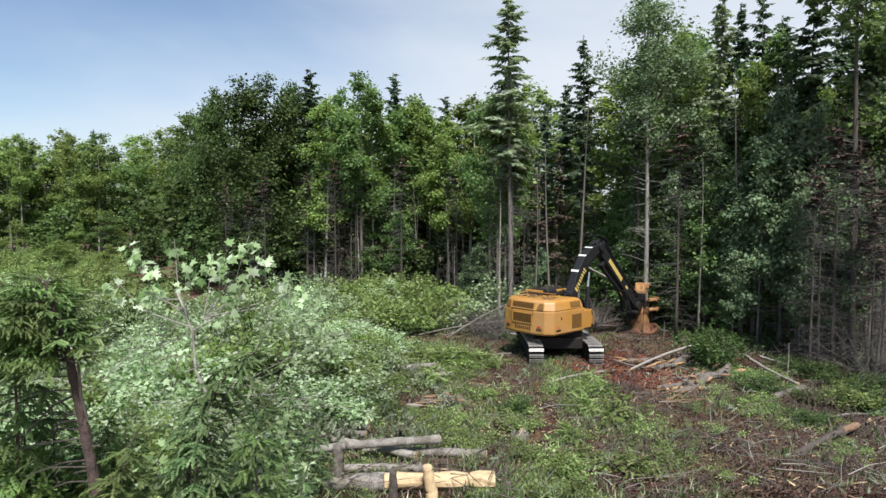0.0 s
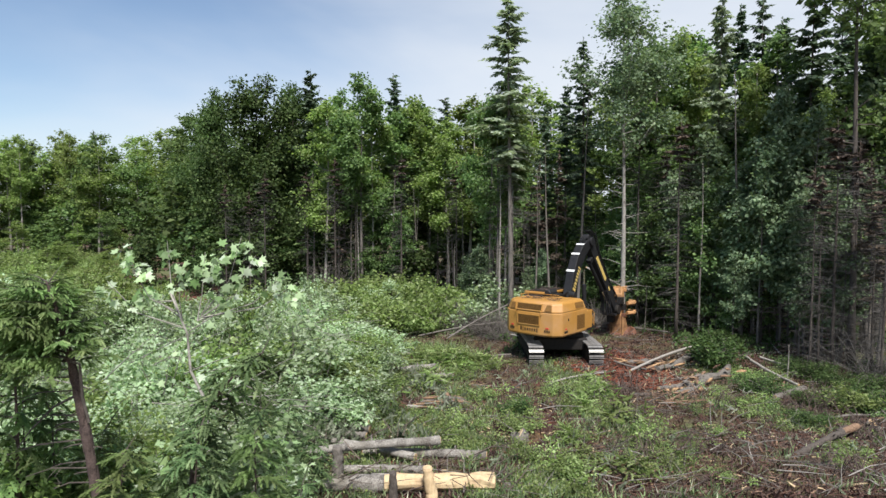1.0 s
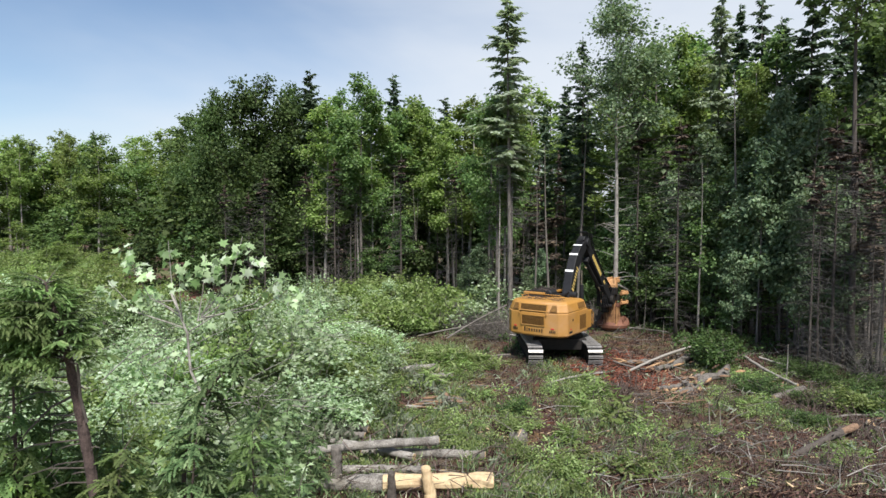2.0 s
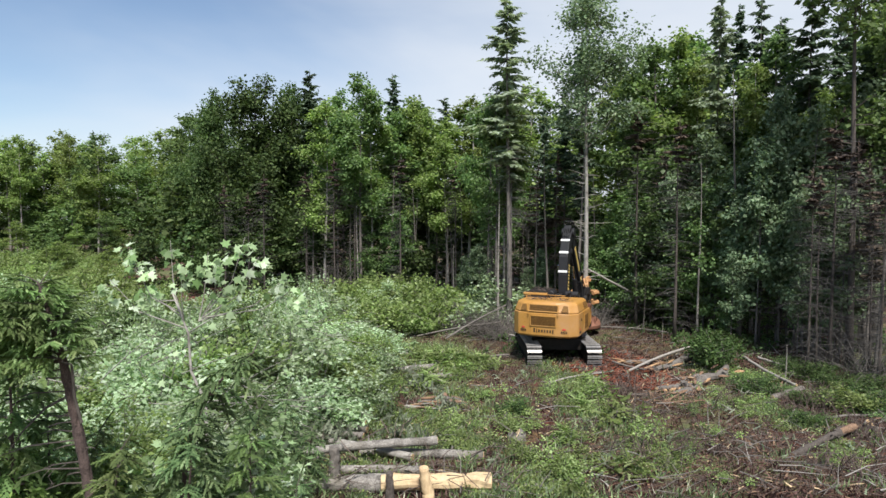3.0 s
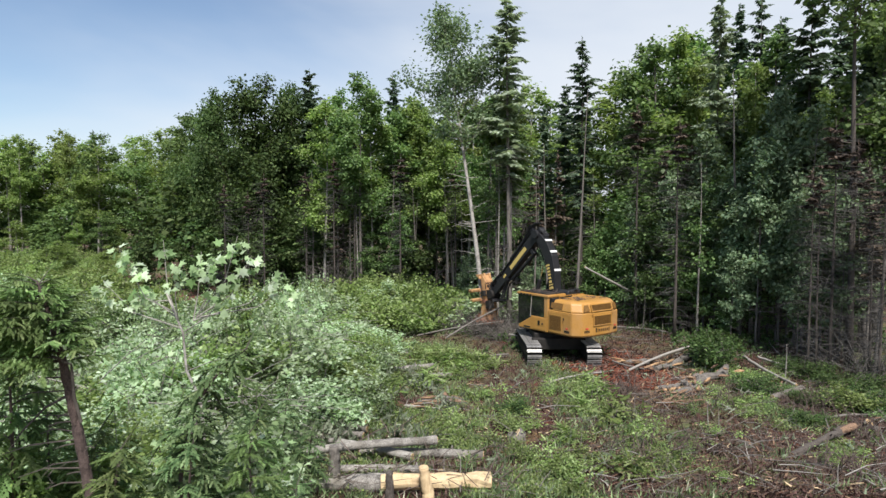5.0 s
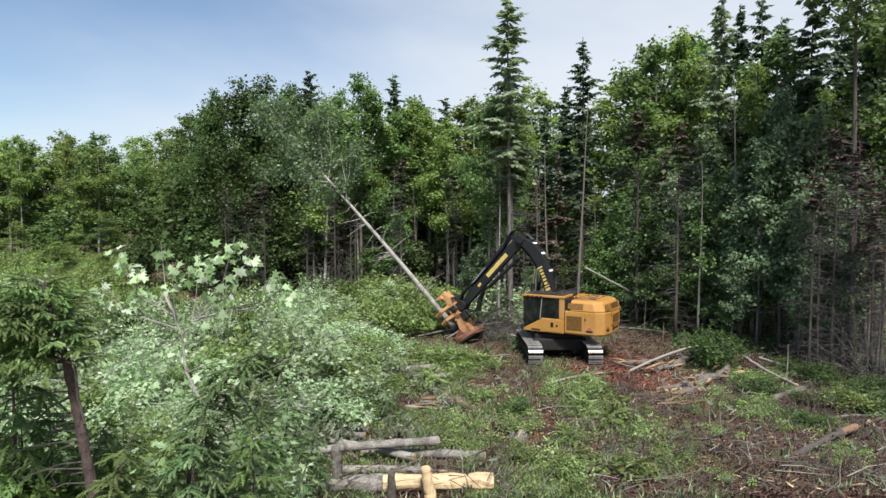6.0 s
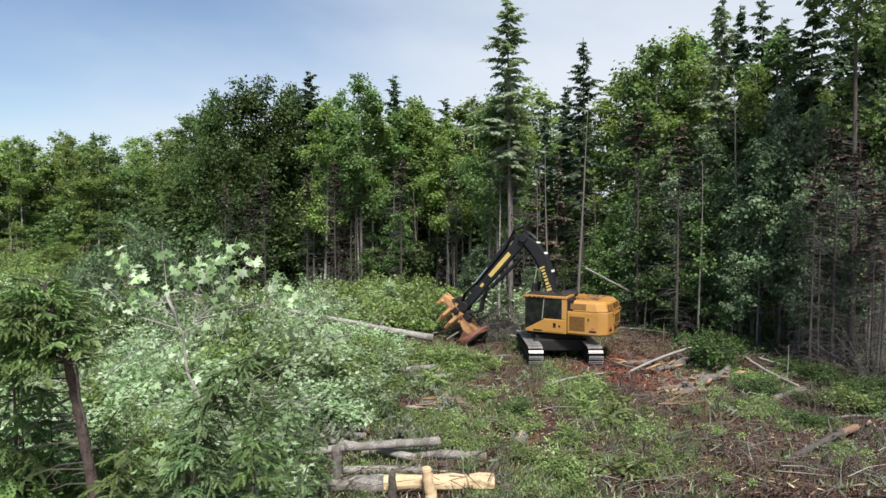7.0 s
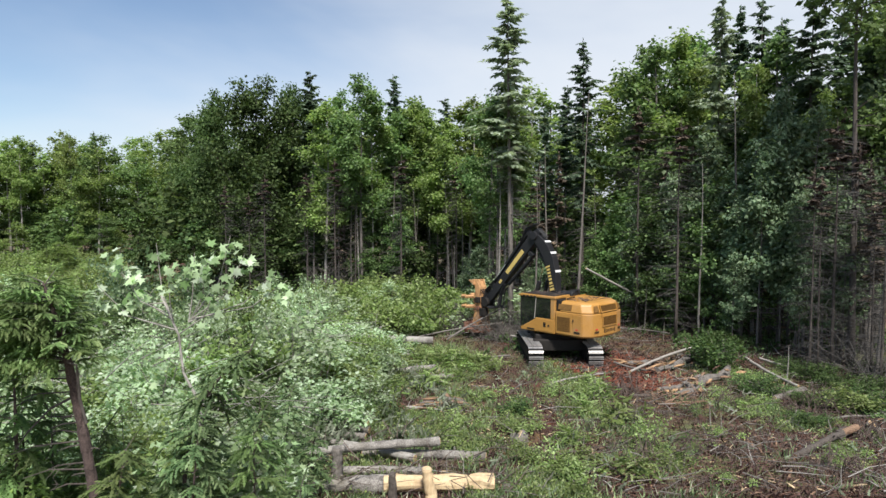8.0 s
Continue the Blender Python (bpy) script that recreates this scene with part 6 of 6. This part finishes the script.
for k, (name, p0, p1, r0, r1, label, mat, end) in enumerate((
        ("snag_stump", (-2.41, 13.3, -0.1), (-2.39, 13.3, 0.78), 0.14, 0.11, "upright dark broken stump in the log pile", M_BARK, M_BARK),
        ("snag_stump", (-3.26, 13.5, -0.1), (-2.93, 13.9, 0.35), 0.15, 0.09, "leaning grey broken stump in the log pile", M_BARK, M_FRESH),
        ("snag_stump", (-1.05, 12.3, -0.1), (-1.05, 12.3, 0.62), 0.11, 0.07, "dark charred broken stump in the log pile", M_BARK_DARK, M_BARK_DARK),
        ("peeled_stump", (-0.21, 12.3, -0.1), (-0.34, 12.35, 0.7), 0.14, 0.1, "bare yellow splintered stump in the log pile", M_FRESH, M_FRESH),
        ("stump", (2.02, 15.7, -0.3), (2.02, 15.7, 0.14), 0.25, 0.25, "low freshly cut stump in the grass", M_BARK, M_FRESH),
        ("stump", (12.1, 16.6, -0.1), (12.1, 16.6, 0.14), 0.2, 0.18, "low freshly cut stump on the slash", M_BARK, M_ENDGRAIN),
        ("stump", (0.11, 18.8, -0.1), (0.14, 18.8, 0.35), 0.16, 0.12, "splintered stump in the grass", M_BARK, M_ORANGEWOOD))):
    log(name, p0, p1, r0, r1, label, mat, end, 0.02, None, 90 + k, "stump")


def rotten_log(p0, p1, r, seed, label):
    """A log burst into long splinters, each a piece of its own."""
    rng = random.Random(seed)
    p0, p1 = Vector(p0), Vector(p1)
    root = thing("rotten_log", Matrix.Translation(p0), label, "log")
    d = p1 - p0
    across = Vector((-d.y, d.x, 0)).normalized()
    core = [d * u + across * rng.gauss(0, 0.3 * r) + Vector((0, 0, rng.gauss(0, 0.2 * r))) for u in np.linspace(0.04, 0.92, 9)]
    part("core", Geo().tube(core, [r * rng.uniform(0.55, 0.95) for _ in core], 8, True, 0.3, rng), M_BARK, root, "grey-brown rotten core")
    for k in range(44):
        u = rng.random() ** 1.3
        c = d * u + across * rng.gauss(0, 1.5 * r) + Vector((0, 0, abs(rng.gauss(0, 0.7 * r)) - 0.3 * r))
        t = (d.normalized() + Vector((rng.gauss(0, 0.3), rng.gauss(0, 0.3), rng.gauss(0, 0.16)))) * rng.uniform(0.15, 0.65)
        w = r * rng.uniform(0.12, 0.42)
        part("splinter", Geo().tube([c - t * 0.5, c, c + t * 0.5], [w * 0.4, w, w * 0.2], 5, True, 0.35, rng), rng.choice((M_ORANGEWOOD, M_ORANGEWOOD, M_BARK, M_SPLIT)), root)


rotten_log((8.2, 22.7, 0.12), (11.0, 25.4, 0.22), 0.15, 201, "reddish log burst into splinters on the slash")
rotten_log((7.6, 19.4, 0.1), (11.2, 22.9, 0.25), 0.19, 202, "ochre rotten log burst into splinters on the slash")
rotten_log((-0.6, 18.6, 0.05), (0.7, 18.9, 0.1), 0.13, 203, "broken ochre wood in the weeds")
rotten_log((7.4, 24.6, 0.02), (9.0, 24.2, 0.05), 0.12, 204, "reddish rotten wood on torn soil")

# ================= ground cover, stuff =================
def cover(name, seed, n, area, test, mat, shape, size, up, label, lift=0.0):
    """Many small leaves over an area where test(x, y) is above a random number."""
    nr, rng = np.random.RandomState(seed), random.Random(seed)
    P = []
    x0, x1, y0, y1 = area
    while len(P) < n:
        x = rng.uniform(x0, x1)
        y = y0 + (y1 - y0) * rng.random() ** 1.6
        if test(x, y) > rng.random():
            for k in range(rng.randint(4, 9)):
                a, b = x + rng.gauss(0, 0.11), y + rng.gauss(0, 0.11)
                P.append((a, b, height(a, b) - 0.01 + lift * rng.random()))
    P = np.array(P)
    n = len(P)
    D = nr.normal(0, 0.6, (n, 3)) + [0.1, 0, up]
    N = nr.normal(0, 0.6, (n, 3)) + [0, -0.3, 0.8]
    tagged(new(name, card_mesh(name, mat, P, D, N, size * nr.uniform(0.5, 1.4, n), shape)), label, "plants", kind="stuff")


cover("grass", 101, 46000, (-6, 17, 12.3, 46), patch, M_GRASS, BLADE * np.array([0.7, 1, 1]), 0.24, 0.9, "patchy bright green grass among the slash")
cover("ferns", 102, 38000, (-7, 18, 12.3, 46), lambda x, y: 1.6 * patch(x, y) - 0.75, M_LEAF_FRESH, OVAL, 0.075, 0.5, "low ferns and broad-leaved weeds", 0.3)
cover("cut_boughs", 107, 2800, (-4.2, 0.6, 14.9, 25), lambda x, y: (0.0 if x < -0.7 and y < 15.4 else 0.5) - 0.3 * (x + 2.4) + 1.3 * smooth_noise(x, y, 1.4, 14), M_NEEDLE_SLASH, FEATHER, 0.26, 0.45, "wilting grey-green spruce boughs heaped beside the logs", 0.5)
cover("strewn_boughs", 108, 700, (1.0, 15, 12.4, 24), lambda x, y: 1.6 * smooth_noise(x, y, 1.3, 15), M_NEEDLE_SLASH, FEATHER, 0.2, 0.5, "strewn grey-green spruce boughs", 0.22)
cover("leaf_litter", 105, 42000, (-5, 18, 12.3, 40), lambda x, y: 0.75 - 0.5 * patch(x, y), M_LITTER, OVAL, 0.085, 0.1, "dead brown leaves and broken bark", 0.06)
cover("dead_grass", 106, 26000, (-5, 18, 12.3, 36), lambda x, y: 0.6 - 0.35 * patch(x, y), M_LITTER, BLADE, 0.2, 0.55, "dry brown grass and bracken")
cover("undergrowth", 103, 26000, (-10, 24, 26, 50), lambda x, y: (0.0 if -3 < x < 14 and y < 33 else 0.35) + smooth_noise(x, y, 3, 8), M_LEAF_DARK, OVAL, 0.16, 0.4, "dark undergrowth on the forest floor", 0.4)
cover("regrowth", 104, 20000, (-75, -12, 33, 90), lambda x, y: 0.0 if x > -0.53 * y and y > 37 else 0.1 + 2.2 * smooth_noise(x, y, 3.5, 9), M_LEAF_FRESH, OVAL * np.array([1.3, 1, 1]), 0.3, 0.5, "bright green regrowth over the far clearing", 1.1)


def sticks(name, seed, n, area, test, mat, length, radius, lift, label, flat=0.15):
    rng = random.Random(seed)
    g = Geo()
    x0, x1, y0, y1 = area
    k = 0
    while k < n:
        x = rng.uniform(x0, x1)
        y = y0 + (y1 - y0) * rng.random() ** 1.5
        if test(x, y) < rng.random():
            continue
        k += 1
        l = length * rng.uniform(0.3, 1.4)
        a = rng.gauss(0.4, 0.9)
        z = height(x, y) + rng.random() * lift
        r = radius * rng.uniform(0.4, 1.3)
        d = Vector((math.cos(a) * l, math.sin(a) * l, rng.gauss(0, flat) * l))
        p = Vector((x, y, z))
        mid = p + d * 0.5 + Vector((rng.uniform(-0.06, 0.06), rng.uniform(-0.06, 0.06), rng.uniform(0, 0.05))) * l
        g.tube([p, mid, p + d], [r, r * 0.8, r * 0.4], 3, False)
    tagged(new(name, g.mesh(name, mat)), label, "slash", kind="stuff")


def slash_zone(x, y):
    s = 0.35 + 0.6 * smooth_noise(x, y, 2.2, 12) + 0.35 * min(1, max(-1, (x - 1.5) / 4))
    return s - 0.3 * max(0.0, patch(x, y) - 0.5)


sticks("slash_twigs", 111, 9000, (-4, 17, 12.4, 34), slash_zone, M_TWIG, 0.5, 0.008, 0.14, "tangle of dry grey-brown twigs and branches")
sticks("slash_branches", 112, 300, (-4, 17, 12.4, 36), slash_zone, M_DEADWOOD, 0.95, 0.013, 0.24, "bare pale branches strewn over the ground")
sticks("grey_slash", 119, 900, (-4, 17, 12.4, 32), slash_zone, M_BARK, 0.8, 0.013, 0.26, "grey dead branches tangled over the slash", 0.25)
sticks("brown_slash", 113, 4500, (-3, 17, 12.4, 30), slash_zone, M_BROWNWOOD, 0.35, 0.012, 0.1, "reddish brown dead boughs on the ground")
sticks("pile_twigs", 118, 170, (-3.4, 1.6, 12.3, 15.2), lambda x, y: 1.0, M_TWIG, 0.7, 0.014, 0.55, "broken twigs and small branches over the log pile", 0.35)
sticks("wood_chips", 114, 1100, (-3, 16, 12.4, 32), slash_zone, M_ORANGEWOOD, 0.22, 0.03, 0.06, "splintered orange wood chips", 0.3)
sticks("pale_chips", 120, 340, (-2.5, 12, 12.6, 27), lambda x, y: 0.9 if abs(x + 0.4 - 0.1 * (y - 18)) < 1.6 and y > 16 else 0.3, M_FRESH, 0.2, 0.022, 0.12, "pale fresh wood chips scattered over the ground", 0.3)
sticks("splintered_wood", 117, 320, (6.8, 10.8, 18.5, 24), lambda x, y: 0.9 if abs((x - 8.6) - 0.5 * (y - 21)) < 1.1 else 0.0, M_ORANGEWOOD, 0.5, 0.022, 0.12, "splintered broken wood on the slash", 0.2)
sticks("heap_branches", 115, 420, (-16, -3.6, 13, 31), lambda x, y: 1.0 if x > -0.8 * y else 0.0, M_DEADWOOD, 1.7, 0.016, 1.9, "bare grey branches sticking out of the heap", 0.35)
sticks("red_soil_clods", 116, 2400, (4.6, 9.4, 20.5, 27.5), lambda x, y: 0.9 if math.hypot(x - 7.4, (y - 23.8) / 2.2) < 1.6 or (y > 23.5 and y < 25 and x < 7) else 0.05, M_REDCHIP, 0.14, 0.04, 0.06, "torn red soil and rotten wood", 0.4)


def brush_pile(name, x, y, seed, n, size, label, mat=M_TWIG):
    rng = random.Random(seed)
    g = Geo()
    for k in range(n):
        a, el = rng.uniform(0, 6.3), rng.uniform(0.1, 1.2)
        l = size * rng.uniform(0.5, 1.3)
        p = Vector((x + rng.gauss(0, 0.35), y + rng.gauss(0, 0.35), height(x, y)))
        q = p + Vector((math.cos(a) * math.cos(el), math.sin(a) * math.cos(el), math.sin(el))) * l
        g.tube([p, p.lerp(q, 0.5) + Vector((0, 0, 0.08)), q], [0.018, 0.011, 0.003], 4, False)
        for j in range(4):
            s = p.lerp(q, rng.uniform(0.3, 0.95))
            g.tube([s, s + Vector((rng.uniform(-1, 1), rng.uniform(-1, 1), rng.uniform(-0.6, 0.6))) * 0.3 * l], [0.006, 0.002], 3, False)
    tagged(new(name, g.mesh(name, mat)), label, "brush", kind="stuff")


for k, (x, y, h) in enumerate(((7.51, 16.5, 1.0), (7.85, 16.6, 0.75), (12.8, 22.0, 1.6), (8.33, 20.0, 0.6))):
    put(SNAG_B, x, y, h, 50 * k, 10.0, 3.2)
rngp = random.Random(140)
for k in range(12):
    brush_pile("twig_tangle", rngp.uniform(5.0, 13.0), rngp.uniform(13.2, 21), 150 + k, 40, rngp.uniform(0.45, 0.8), "low tangle of dark dead twigs on the slash")
for k, (x, y, s) in enumerate(((2.48, 30.5, 1.8), (1.79, 31.0, 1.5), (3.14, 30.0, 1.4), (-8.06, 44.0, 2.6), (15.77, 24.0, 2.2), (15.45, 21.5, 2.2), (8.6, 33.0, 1.8), (0.9, 31.5, 1.5), (3.6, 31.2, 2.0))):
    brush_pile("dead_brush", x, y, 130 + k, 45 if x > 12 else 110, s, "bristling heap of bare grey dead branches", M_BARK)


# ================= what moves =================
def tree_pose(base, heading, lean, twist=0):
    """Tree standing on base, leaning by lean degrees towards heading (degrees, from +y to -x)."""
    return Matrix.Translation(base) @ spin("Z", heading) @ spin("X", -lean) @ spin("Z", twist - heading)


def motions():
    times = [round(0.2 * k, 1) for k in range(41)]
    for name, ob in MACHINE.items():
        walk(ob, [(t, arm_poses(t)[name]) for t in times])
    rows = []
    for t in [x for x in times if x <= 5.8]:
        head = Matrix.Translation(SWING) @ arm_poses(t)["head"]
        swing, b, s, lean = arm_state(t)
        rows.append((t, tree_pose(head @ Vector((0, 0.95, -1.3)), swing + 0.12 * lean, lean * 1.1)))
    for t, base, heading, lean in FALL:
        rows.append((t, tree_pose(base, heading, lean)))
    walk(CARRIED, rows)
    for ob, home, amp, rows in SWAYING:
        walk(ob, [(t, home @ spin("Y", a * amp) @ spin("X", b * amp)) for t, a, b in rows])


# the fall: time, butt, heading, lean
FALL = [(6.0, (0.55, 29.9, 0.55), 63, 45), (6.2, (0.35, 29.8, 0.38), 68, 51), (6.4, (0.15, 29.6, 0.15), 73, 57), (6.6, (-0.05, 29.3, 0.15), 79, 64), (6.8, (-0.55, 28.6, 0.4), 85, 71),
        (7.0, (-0.6, 27.8, 0.4), 88.5, 79), (7.2, (-0.6, 27.3, 0.4), 90, 84), (7.5, (-0.6, 27.2, 0.4), 91, 86.5), (8.0, (-0.6, 27.2, 0.4), 91, 86.5)]

motions()
